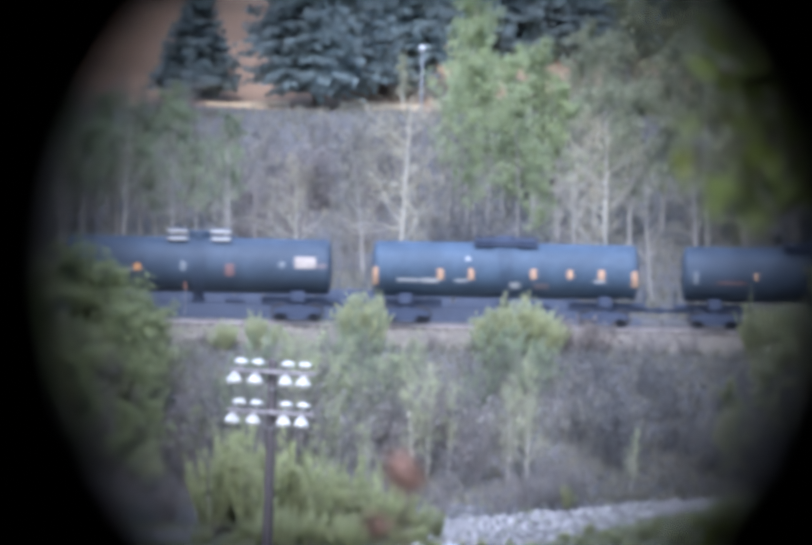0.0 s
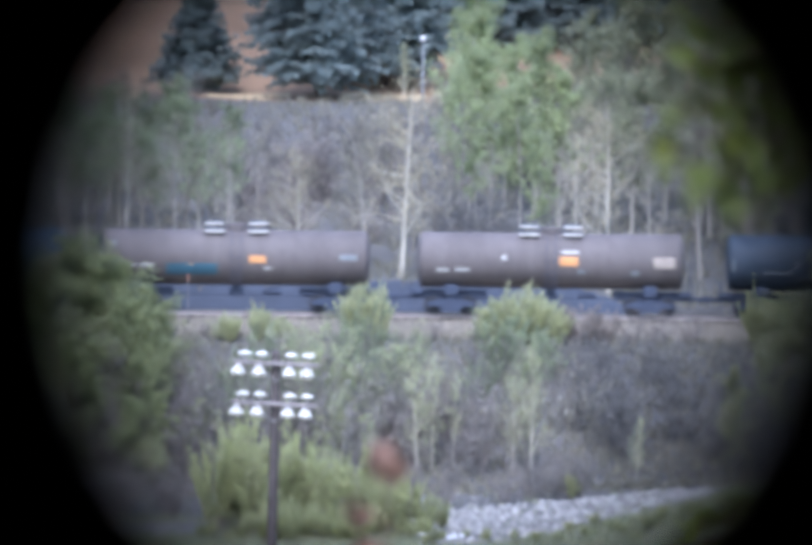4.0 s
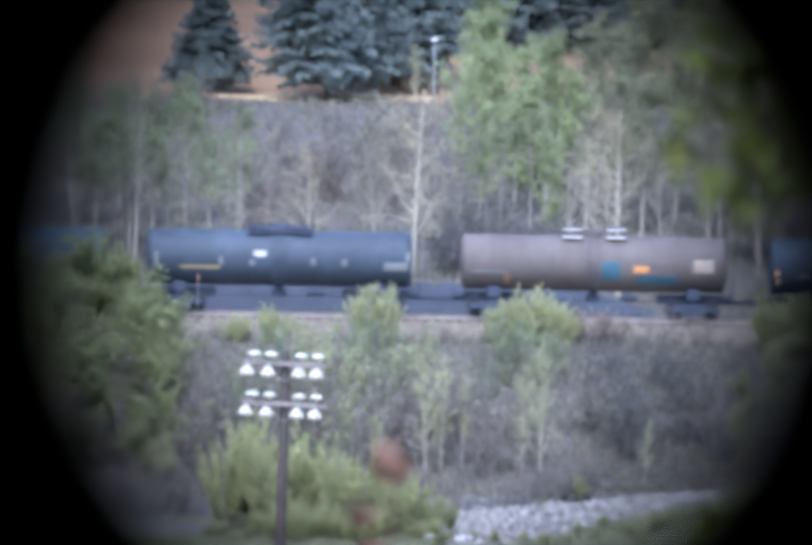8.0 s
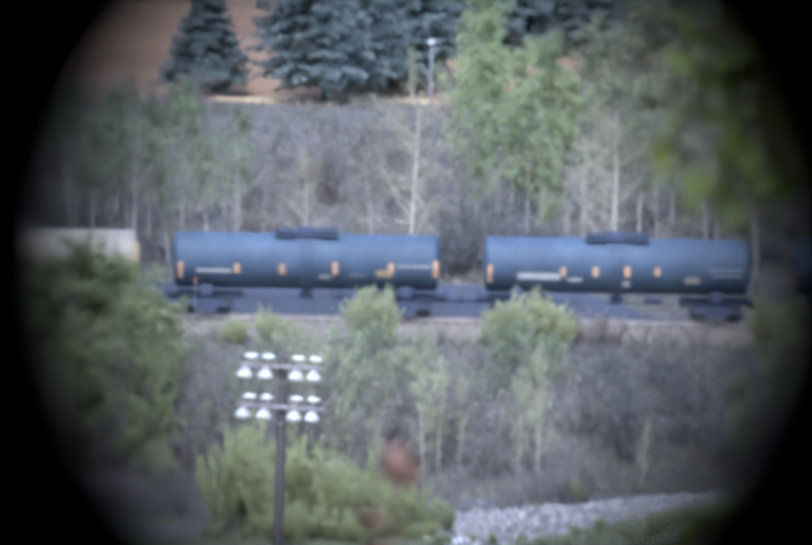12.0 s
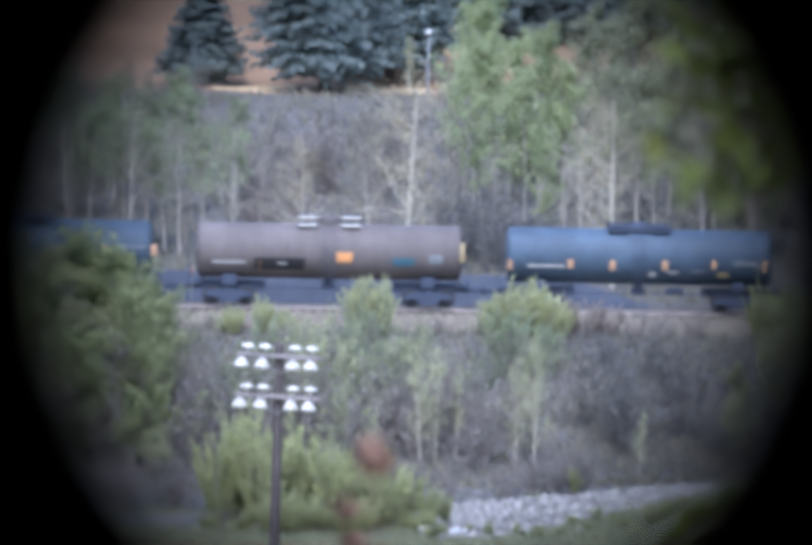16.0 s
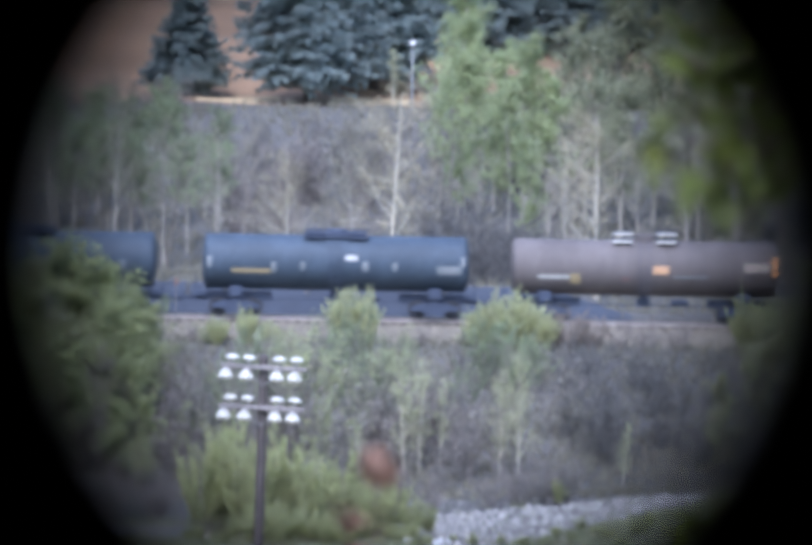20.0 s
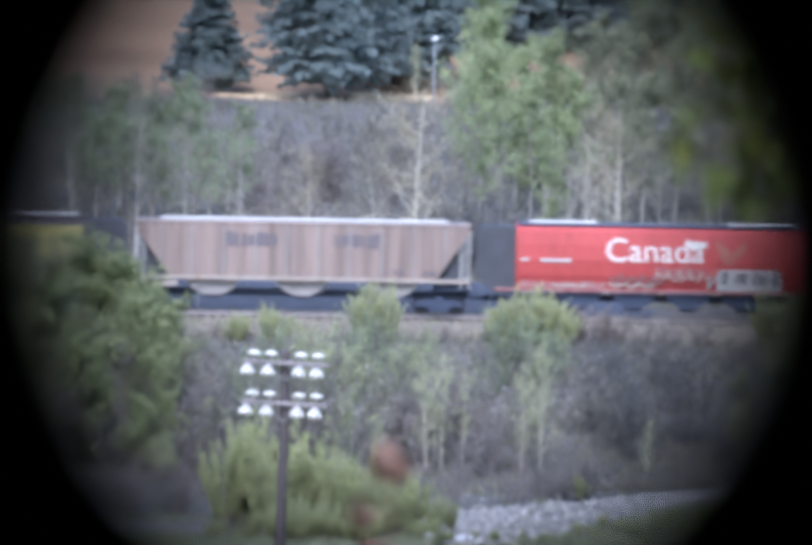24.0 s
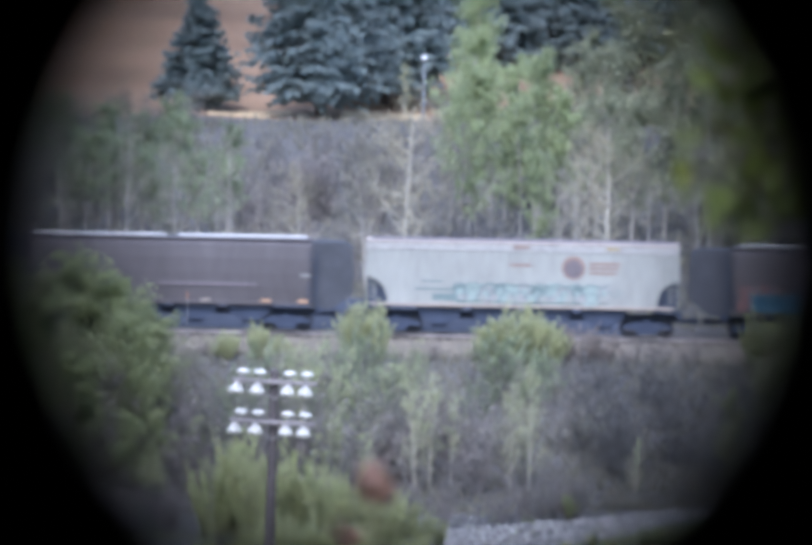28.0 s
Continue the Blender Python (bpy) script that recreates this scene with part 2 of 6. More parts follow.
M["signred"] = mat("red_orange_marker", (0.34, 0.17, 0.12), (0.272, 0.136, 0.096), 4.0, 0.5)
M["sky_blue"] = mat("pale_blue_spray_paint", (0.15, 0.27, 0.34), (0.12, 0.216, 0.272), 2.0, 0.7)
M["dome_leaf"] = mat("fresh_green_leaves", (0.630, 0.655, 0.380), (0.554, 0.576, 0.334), 0.5, 0.75, fine=3, island=0.10, rand=0.08, through_light=0.45)
M["dome_bud"] = mat("rosy_buds", (0.37, 0.32, 0.275), (0.311, 0.269, 0.231), 0.5, 0.8, fine=3, island=0.12, rand=0.1, through_light=0.3)
# Dark tone that puts the shade at the car ends into colour.
M["end_shade"] = mat("sooty_end_steel", (0.078, 0.082, 0.096), (0.062, 0.066, 0.077), 1.2, 0.85, fine=6)
M["bud_straw"] = mat("straw_coloured_catkins", (0.5, 0.445, 0.29), (0.42, 0.374, 0.244), 0.5, 0.8, fine=3, island=0.2, rand=0.1, through_light=0.3)
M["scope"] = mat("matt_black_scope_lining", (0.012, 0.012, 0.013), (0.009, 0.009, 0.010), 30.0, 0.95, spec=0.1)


# Mesh helpers
def mesh_object(name, bm, material, parent=None, label="", smooth=False):
    me = bpy.data.meshes.new(name)
    bm.to_mesh(me)
    bm.free()
    for m in material if isinstance(material, (list, tuple)) else [material]:
        me.materials.append(m)
    if smooth:
        for p in me.polygons:
            p.use_smooth = True
    ob = new(name, me)
    ob.parent = parent
    if label:
        ob["label"] = label
    return ob


def part(name, bm, material, parent, label="", smooth=False):
    return mesh_object(name, bm, M[material], parent, label, smooth)


def box(bm, x0, x1, y0, y1, z0, z1, bevel=0.0):
    r = bmesh.ops.create_cube(bm, size=1.0)
    for v in r["verts"]:
        v.co = Vector((x0 + (v.co.x + 0.5) * (x1 - x0), y0 + (v.co.y + 0.5) * (y1 - y0), z0 + (v.co.z + 0.5) * (z1 - z0)))
    if bevel:
        es = list({e for v in r["verts"] for e in v.link_edges})
        bmesh.ops.bevel(bm, geom=es, offset=bevel, segments=1, affect="EDGES")
    return bm


def boxes(*dims, bevel=0.0):
    bm = bmesh.new()
    for d in dims:
        box(bm, *d, bevel=bevel)
    return bm


def rod(bm, a, b, r, r2=None, n=8, caps=True):
    a, b = Vector(a), Vector(b)
    q = (b - a).to_track_quat("Z", "Y").to_matrix().to_4x4()
    bmesh.ops.create_cone(bm, cap_ends=caps, segments=n, radius1=r, radius2=r if r2 is None else r2, depth=(b - a).length, matrix=Matrix.Translation((a + b) / 2) @ q)
    return bm


def rods(*ends, r=0.03, n=6):
    bm = bmesh.new()
    for a, b in ends:
        rod(bm, a, b, r, n=n)
    return bm


def lathe(bm, profile, axis="Z", n=24, caps=True):
    """Turns (radius, height) pairs round an axis."""
    rings = []
    for r, h in profile:
        ring = []
        for k in range(n):
            a = 2 * math.pi * k / n
            c, s = r * math.cos(a), r * math.sin(a)
            ring.append(bm.verts.new((c, s, h) if axis == "Z" else (h, c, s) if axis == "X" else (c, h, s)))
        rings.append(ring)
    for A, B in zip(rings, rings[1:]):
        for k in range(n):
            bm.faces.new((A[k], A[(k + 1) % n], B[(k + 1) % n], B[k]))
    for ring, r in ((rings[0], profile[0][0]), (rings[-1], profile[-1][0])):
        if caps and r > 1e-4:
            bm.faces.new(ring)
    bmesh.ops.recalc_face_normals(bm, faces=bm.faces)
    return bm


def root(name, m, label, category, group="", kind=""):
    ob = new(name)
    ob.empty_display_size = 0.3
    ob.matrix_world = m
    return tagged(ob, label, category, group, kind)


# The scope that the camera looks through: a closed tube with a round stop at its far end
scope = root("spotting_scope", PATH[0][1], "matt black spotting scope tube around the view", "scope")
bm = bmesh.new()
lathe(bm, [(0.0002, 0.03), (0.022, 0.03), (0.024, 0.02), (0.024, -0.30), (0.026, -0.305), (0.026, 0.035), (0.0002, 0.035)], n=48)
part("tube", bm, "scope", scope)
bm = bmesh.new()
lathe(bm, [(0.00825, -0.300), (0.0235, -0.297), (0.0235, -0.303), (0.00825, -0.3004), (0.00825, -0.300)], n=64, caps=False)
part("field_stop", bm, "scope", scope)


# Ground
PROFILE = [(-4000, 45), (-300, 33), (-20, 32.4), (3, 32.4), (20, 31.6), (150, 17), (300, 3), (420, -5.0), (480, -7.3), (506, -7.05), (536, -6.9), (541, -6.2), (560.5, -1.2), (562.6, -0.95),
           (564.6, -0.26), (569.4, -0.26), (571.4, -0.95), (576, -0.7), (600, 2.3), (636, 7.5), (640, 7.85), (648, 8.1), (655, 9.2), (720, 20.5), (900, 50), (1500, 120), (4500, 210)]
PY, PZ = zip(*PROFILE)


def ground_z(x, y):
    z = float(np.interp(y, PY, PZ))
    if 505 < y < 537 and -60 < x < 80:
        z += 0.045 * (x - 7.0) * max(0.0, min(1.0, (y - 500) / 30)) * (1 if x < 30 else 0.5) * (1 if x > 7 else 0.5)
    # Added low bank behind the track, to carry that painted shade.
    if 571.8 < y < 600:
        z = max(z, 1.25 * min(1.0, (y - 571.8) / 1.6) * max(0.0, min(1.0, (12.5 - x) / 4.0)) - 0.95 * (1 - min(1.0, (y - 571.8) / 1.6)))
    if 574 < y < 700:
        z += 0.5 * noise.noise((x * 0.12, y * 0.12, 0)) * min(1, (y - 574) / 10)
    if 538 < y < 561:
        z += 0.35 * noise.noise((x * 0.3, y * 0.3, 4)) * min(1, (561 - y) / 3)
    if y < 500 and abs(x) > 6:
        z += 0.8 * noise.noise((x * 0.02, y * 0.02, 8)) * min(1, (abs(x) - 6) / 20) * (1 if y > 30 else 0)
    return z


def toe(x):
    """Where the railway bank meets the gravel."""
    return max(523.0, min(537.0, 526.0 + 0.8 * (x - 1.3)))


def ground_kind(x, y):
    w = noise.noise((x * 0.25, y * 0.25, 2)) * 2.5
    # Right end of the bank, on the ground colour with painted shade.
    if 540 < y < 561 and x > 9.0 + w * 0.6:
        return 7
    if 562.2 < y < 571.8:
        return 3
    # Face of the added bank, in its painted shade colour.
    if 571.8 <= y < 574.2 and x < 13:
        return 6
    if 506 < y < toe(x) and 0.9 + w * 0.4 < x < 5.0 + w * 0.5 + (y - 508) * 0.42:
        return 1
    if 511 + w * 0.5 < y < 521.5 and -14 < x + w < -7.6:
        return 1
    if 640.8 < y + w * 0.4 < 647 and -11 < x < 1.2 and abs(x + 5.2 + w * 0.5) > 1.8:
        return 4
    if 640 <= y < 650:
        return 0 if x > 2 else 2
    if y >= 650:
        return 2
    # Shadow along the bank's foot, painted as a darker ground strip.
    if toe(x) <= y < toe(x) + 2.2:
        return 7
    if toe(x) < y < 640:
        return 5
    return 0


def grid_steps(stops):
    out = []
    for (a, b, n) in stops:
        out += [a + (b - a) * k / n for k in range(n)]
    return out + [stops[-1][1]]


xs = grid_steps([(-4000, -400, 8), (-400, -60, 12), (-60, -32, 14), (-32, 32, 107), (32, 60, 14), (60, 400, 12), (400, 4000, 8)])
ys = grid_steps([(-4000, -300, 6), (-300, -20, 8), (-20, 20, 8), (20, 150, 10), (150, 480, 24), (480, 504, 10), (504, 580, 127), (580, 660, 80), (660, 740, 40), (740, 1500, 24), (1500, 4500, 10)])
gv = [(x, y, ground_z(x, y)) for y in ys for x in xs]
nx = len(xs)
gf, gm = [], []
for j in range(len(ys) - 1):
    for i in range(nx - 1):
        k = j * nx + i
        gf.append((k, k + 1, k + nx + 1, k + nx))
        gm.append(ground_kind((xs[i] + xs[i + 1]) / 2, (ys[j] + ys[j + 1]) / 2))
me = bpy.data.meshes.new("ground")
me.from_pydata(gv, [], gf)
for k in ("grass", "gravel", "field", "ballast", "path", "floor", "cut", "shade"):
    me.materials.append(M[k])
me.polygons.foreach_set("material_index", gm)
me.polygons.foreach_set("use_smooth", [True] * len(gf))
ground = tagged(new("ground", me), "valley ground of dry grass, gravel and a ploughed field", "ground", kind="structure")


# Track
RAIL_NEAR, RAIL_FAR, TRACK = 566.28, 567.72, 567.0
track = root("railway_track", pose(0, TRACK, 0), "single railway track on pale brown ballast", "railway track", kind="structure")
for y in (-0.72, 0.72):
    bm = bmesh.new()
    prof = [(-0.07, -0.172), (0.07, -0.172), (0.07, -0.155), (0.012, -0.135), (0.012, -0.045), (0.036, -0.035), (0.036, -0.004), (-0.036, -0.004), (-0.036, -0.035), (-0.012, -0.045), (-0.012, -0.135), (-0.07, -0.155)]
    ends = [[bm.verts.new((x, y + a, b)) for a, b in prof] for x in (-420, 420)]
    for k in range(len(prof)):
        bm.faces.new((ends[0][k], ends[0][(k + 1) % len(prof)], ends[1][(k + 1) % len(prof)], ends[1][k]))
    bmesh.ops.recalc_face_normals(bm, faces=bm.faces)
    rail = part("rail", bm, "rail", track, "rust-brown steel rail")
    part("rail_head", boxes((-420, 420, y - 0.033, y + 0.033, -0.004, 0.0)), "railtop", rail, "polished rail head")


def sticks(V, F, pts, rad, n):
    """A tapered tube through points, into vertex and face lists."""
    base = len(V)
    for i, (p, r) in enumerate(zip(pts, rad)):
        d = (pts[min(i + 1, len(pts) - 1)] - pts[max(i - 1, 0)])
        d = d / (np.linalg.norm(d) + 1e-9)
        u = np.cross(d, (0.3, 0.9, 0.2))
        u /= np.linalg.norm(u) + 1e-9
        w = np.cross(d, u)
        for k in range(n):
            a = 2 * math.pi * k / n
            V.append(tuple(p + r * (math.cos(a) * u + math.sin(a) * w)))
    for i in range(len(pts) - 1):
        for k in range(n):
            a, b = base + i * n + k, base + i * n + (k + 1) % n
            F.append((a, b, b + n, a + n))


def unit(a):
    return a / (np.linalg.norm(a, axis=-1, keepdims=True) + 1e-9)


def add_quads(V, F, *corners):
    """One four-cornered leaf for each row of the four corner arrays."""
    b, n = len(V), len(corners[0])
    V += np.stack(corners, axis=1).reshape(-1, 3).tolist()
    F += (b + np.arange(4 * n).reshape(n, 4)).tolist()


def leaf_quads(V, F, spots, size, rng):
    """Small bent leaf sprays at the given places."""
    p = np.array(spots)
    n = len(p)
    s = size * rng.uniform(0.6, 1.35, size=(n, 1))
    d = unit(rng.normal(size=(n, 3)))
    u = unit(np.cross(d, rng.normal(size=(n, 3))))
    add_quads(V, F, p - u * s * 0.5, p + d * s * 0.45 + u * s * 0.1, p + u * s * 0.5 + d * s * 0.2, p - d * s * 0.45)


def data_mesh(name, V, F, material, smooth=False):
    me = bpy.data.meshes.new(name)
    me.from_pydata(V, [], F)
    me.materials.append(M[material])
    if smooth:
        me.polygons.foreach_set("use_smooth", [True] * len(F))
    return me


def bend(rng, p, d, length, steps, wander, lift):
    pts = [np.array(p, float)]
    d = np.array(d, float)
    for _ in range(steps):
        d = d + rng.normal(size=3) * wander + np.array((0, 0, lift))
        d /= np.linalg.norm(d)
        pts.append(pts[-1] + d * length / steps)
    return pts, d


def broadleaf(seed, height, bark, leaf, leaves, crown_from=0.35, spread=0.32, limbs=20, leaf_size=0.22, trunk_r=None, name="tree", rise=0.7, sway=1.0):
    """A tree of one trunk, its limbs and twigs, and a crown of leaf sprays."""
    rng = np.random.default_rng(seed)
    V, F, spots = [], [], []
    tr = trunk_r or height * 0.012
    pts, _ = bend(rng, (0, 0, -0.3), (rng.normal() * 0.05 * sway, rng.normal() * 0.05 * sway, 1), height + 0.3, 9, 0.035 * sway, 0.05)
    sticks(V, F, pts, [tr * (1.25 - 1.13 * i / 9) for i in range(10)], 6)
    P = np.array(pts)
    for k in range(limbs):
        f = crown_from + (0.97 - crown_from) * (k + rng.uniform(0, 1)) / limbs
        i = min(int(f * 9), 8)
        p = P[i] + (P[i + 1] - P[i]) * (f * 9 - i)
        a = rng.uniform(0, 2 * math.pi)
        ln = height * spread * (1.12 - 0.75 * f) * rng.uniform(0.6, 1.2)
        d = np.array((math.cos(a), math.sin(a), rise * rng.uniform(0.5, 1.3)))
        r = tr * (1.25 - 1.1 * f) * 0.42
        lp, ld = bend(rng, p, d, ln, 4, 0.12, 0.07)
        sticks(V, F, lp, [r, r * 0.8, r * 0.6, r * 0.42, r * 0.2], 4)
        for s in range(5):
            q = lp[1 + s * 3 // 4] if s < 4 else lp[4]
            sd = ld + rng.normal(size=3) * 0.7
            tp, td = bend(rng, q, sd, ln * rng.uniform(0.3, 0.55), 3, 0.15, 0.08)
            sticks(V, F, tp, [r * 0.42, r * 0.32, r * 0.22, r * 0.1], 3)
            for w in range(3):
                wq = tp[rng.integers(1, 4)]
                wd = td + rng.normal(size=3) * 0.8
                wp, _ = bend(rng, wq, wd, ln * rng.uniform(0.14, 0.3), 1, 0.1, 0.1)
                sticks(V, F, wp, [max(0.008, r * 0.2), 0.004], 3)
                spots += [wp[0], wp[1], (wp[0] + wp[1]) / 2]
            spots += tp[1:]
    spots = np.array(spots)
    pick = spots[rng.integers(0, len(spots), leaves)] + rng.normal(size=(leaves, 3)) * height * 0.017
    LV, LF = [], []
    leaf_quads(LV, LF, pick, leaf_size, rng)
    return data_mesh("trunk", V, F, bark, True), data_mesh("crown", LV, LF, leaf)


def shrub(seed, height, bark, leaf, leaves, stems=16, lean=0.45, leaf_size=0.16, width=1.0):
    """Many stems from one base, with side twigs and leaf sprays."""
    rng = np.random.default_rng(seed)
    V, F, spots = [], [], []
    for k in range(stems):
        a = rng.uniform(0, 2 * math.pi)
        s = lean * rng.uniform(0.1, 1.2) * width
        h = height * rng.uniform(0.55, 1.05)
        b = np.array((math.cos(a), math.sin(a), 0)) * rng.uniform(0, 0.12) * height * width
        pts, d = bend(rng, b - np.array((0, 0, 0.2)), (math.cos(a) * s, math.sin(a) * s, 1), h, 5, 0.08, 0.04)
        r = 0.012 + 0.007 * height * rng.uniform(0.5, 1.1)
        sticks(V, F, pts, [r, r * 0.85, r * 0.7, r * 0.5, r * 0.35, 0.006], 4)
        for j in range(6):
            q = pts[rng.integers(1, 6)]
            tp, td = bend(rng, q, d + rng.normal(size=3) * 0.55, h * rng.uniform(0.15, 0.34), 2, 0.12, 0.1)
            sticks(V, F, tp, [r * 0.45, r * 0.3, 0.005], 3)
            for w in range(2):
                wp, _ = bend(rng, tp[rng.integers(1, 3)], td + rng.normal(size=3) * 0.7, h * rng.uniform(0.06, 0.14), 1, 0.1, 0.1)
                sticks(V, F, wp, [0.012, 0.004], 3)
                spots += [wp[0], wp[1]]
            spots += tp
        spots += pts[3:]
    spots = np.array(spots)
    pick = spots[rng.integers(0, len(spots), leaves)] + rng.normal(size=(leaves, 3)) * height * 0.035
    LV, LF = [], []
    leaf_quads(LV, LF, pick, leaf_size, rng)
    return data_mesh("branchwork", V, F, bark), data_mesh("foliage", LV, LF, leaf)


def fan(seed, height, bark, leaf, leaves, stems=34, lean=0.42, leaf_size=0.1, shoots=9, low=0.25):
    """An upright willow bush: stems that fan out of one base, with steep side shoots and leaves along them."""
    rng = np.random.default_rng(seed)
    V, F, spots, ways = [], [], [], []
    for k in range(stems):
        a = rng.uniform(0, 2 * math.pi)
        s = lean * math.sqrt(rng.uniform(0.01, 1.0))
        h = height * (1.08 - 0.55 * s / lean * rng.uniform(0.4, 1.0)) * rng.uniform(0.72, 1.0)
        pts, d = bend(rng, np.array((math.cos(a), math.sin(a), 0)) * rng.uniform(0, 0.08) * height - np.array((0, 0, 0.2)), (math.cos(a) * s * 1.5, math.sin(a) * s * 1.5, 1), h, 6, 0.07, 0.05)
        r = 0.010 + 0.005 * height
        sticks(V, F, pts, [r * (1.0 - 0.14 * i) for i in range(7)], 4)
        for j in range(shoots):
            f = rng.uniform(low, 1.0) * 6
            i = min(int(f), 5)
            q = pts[i] + (pts[i + 1] - pts[i]) * (f - i)
            sd = d + np.array((math.cos(a), math.sin(a), 0)) * 0.2 + rng.normal(size=3) * np.array((0.45, 0.45, 0.2)) + np.array((0, 0, 0.35))
            tp, td = bend(rng, q, sd, h * rng.uniform(0.10, 0.26), 3, 0.08, 0.1)
            sticks(V, F, tp, [r * 0.45, r * 0.35, r * 0.25, 0.004], 3)
            for m in range(3):
                for u in (0.3, 0.65, 1.0):
                    spots.append(tp[m] + (tp[m + 1] - tp[m]) * u)
                    ways.append(td)
    spots, ways = np.array(spots), np.array(ways)
    pick = rng.integers(0, len(spots), leaves)
    P = spots[pick] + rng.normal(size=(leaves, 3)) * height * 0.012
    D = ways[pick] + rng.normal(size=(leaves, 3)) * 0.5
    LV, LF = [], []
    D = unit(D) * leaf_size * rng.uniform(0.7, 1.4, size=(leaves, 1))
    U = unit(np.cross(D, rng.normal(size=(leaves, 3)))) * 0.3 * leaf_size
    add_quads(LV, LF, P, P + D * 0.5 + U, P + D, P + D * 0.5 - U)
    return data_mesh("branchwork", V, F, bark), data_mesh("foliage", LV, LF, leaf)


def spruce(seed, height, width, tiers=20, droop=0.3):
    """A spruce: a straight trunk with whorls of boughs, each a spray of fine side twigs."""
    rng = np.random.default_rng(seed)
    V, F = [], []
    tr = height * 0.014
    sticks(V, F, [np.array((0, 0, -0.3 + (height + 0.3) * k / 6)) for k in range(7)], [tr * (1.1 - k / 6) + 0.02 for k in range(7)], 7)
    LV, LF, Q, D, S = [], [], [], [], []
    for t in range(tiers * 24):
        f = 1 - math.sqrt(rng.uniform(0.0, 1.0))
        z = height * (0.065 + 0.93 * f)
        a = rng.uniform(0, 2 * math.pi)
        ln = (width * (1 - f) * 0.5 * min(1.0, 0.55 + 6.0 * f) + 0.12) * rng.uniform(0.55, 1.22)
        out, side = np.array((math.cos(a), math.sin(a), 0)), np.array((-math.sin(a), math.cos(a), 0))
        sag = droop * rng.uniform(0.2, 1.6)
        pts = [np.array((0, 0, z)) + out * ln * s + np.array((0, 0, ln * (0.12 * s - sag * s ** 1.4 + 0.28 * max(0, s - 0.6)))) for s in (0, 0.35, 0.7, 1.0)]
        sticks(V, F, pts, [0.045, 0.03, 0.018, 0.006], 3)
        n = int(11 + 9 * min(1.0, ln / 2.5))
        s = np.sort(0.06 + 0.94 * rng.uniform(size=n))
        Q.append(np.stack([np.interp(s, (0, 0.35, 0.7, 1.0), [p[i] for p in pts]) for i in range(3)], axis=1))
        w = ((ln * 0.26 * (1.2 - s) + 0.16) * rng.uniform(0.6, 1.25, size=n))[:, None]
        D.append(side * rng.choice((-1, 1), size=(n, 1)) * w + out * w * rng.uniform(0.3, 1.0, size=(n, 1)) - np.array((0, 0, 1.0)) * w * rng.uniform(-0.1, 0.5, size=(n, 1)))
        S.append(w)
    Q, D, S = np.concatenate(Q), np.concatenate(D), np.concatenate(S)
    P = unit(np.cross(D, rng.normal(size=D.shape))) * 0.06 * (1 + S)
    add_quads(LV, LF, Q - P, Q + P, Q + D, Q + D * 0.55 - P)
    H = np.zeros(D.shape)
    H[:, 2] = -0.12 - 0.2 * rng.uniform(size=len(D))
    add_quads(LV, LF, Q - D * 0.05, Q + D * 0.8, Q + D * 0.55 + H, Q + D * 0.2 + H * 0.8)
    return data_mesh("trunk", V, F, "bark_dark"), data_mesh("crown", LV, LF, "needle")


def plant(meshes, name, x, y, label, category, group, scale=1.0, turn=0.0, wide=1.0, sink=0.0):
    """Sets a plant of two meshes on the ground."""
    ob = new(name)
    ob.matrix_world = pose(x, y, ground_z(x, y) - sink, 0, 0, turn)
    ob.scale = (scale * wide, scale * wide, scale)
    tagged(ob, label, category, group)
    for me in meshes:
        child = new(me.name.split(".")[0], me)
        child.parent = ob
    return ob


rng = np.random.default_rng(5)
PALE = [broadleaf(10 + k, 10.0, "bark_pale", "bud", 500, 0.30, 0.30, 18, 0.16, 0.115) for k in range(4)]
BIRCH = [broadleaf(14 + k, 10.0, "bark_white", "bud_straw", 2600, 0.24, 0.38, 24, 0.10, 0.15, rise=0.3, sway=0.35) for k in range(2)]
BARE = [broadleaf(20 + k, 8.0, "bark_grey", ("bud", "bud_pink")[k % 2], 640, 0.18, 0.34, 12, 0.13, 0.085) for k in range(4)]
GREEN = [broadleaf(30 + k, 11.0, "bark_pale", "leaf", 6600, 0.28, 0.29, 20, 0.165, 0.12) for k in range(4)]
YELLOW = [broadleaf(40 + k, 6.0, "bark_white", "leaf_yellow", 1700, 0.20, 0.32, 24, 0.085, 0.075, rise=2.1, sway=0.8) for k in range(4)]
MIST = [broadleaf(130 + k, 11.0, "bark_pale", "leaf_mist", 4400, 0.40, 0.27, 20, 0.17, 0.115) for k in range(3)]
EDGE = [broadleaf(140 + k, 8.0, "bark_grey", "leaf_edge", 9000, 0.08, 0.36, 26, 0.125, 0.11, rise=1.0) for k in range(3)]
OLIVE = [broadleaf(110 + k, 11.0, "bark_pale", "leaf_olive", 4000, 0.26, 0.29, 22, 0.18, 0.11) for k in range(3)]
DARK = [broadleaf(50 + k, 10.0, "bark_grey", "leaf_dark", 6200, 0.14, 0.33, 22, 0.175, 0.12) for k in range(3)]
SHRUB_BARE = [shrub(60 + k, 3.5, "twig", ("bud", "bud_pink", "bud", "bud_pink")[k], 460, 11, 0.5, 0.125) for k in range(4)]
SHRUB_DARK = [shrub(75 + k, 3.0, "twig_dark", "bud_dark", 520, 13, 0.5, 0.12) for k in range(3)]
SHRUB_RED = [shrub(70 + k, 2.6, "twig_red", "bud_pink", 420, 15, 0.5, 0.105) for k in range(2)]
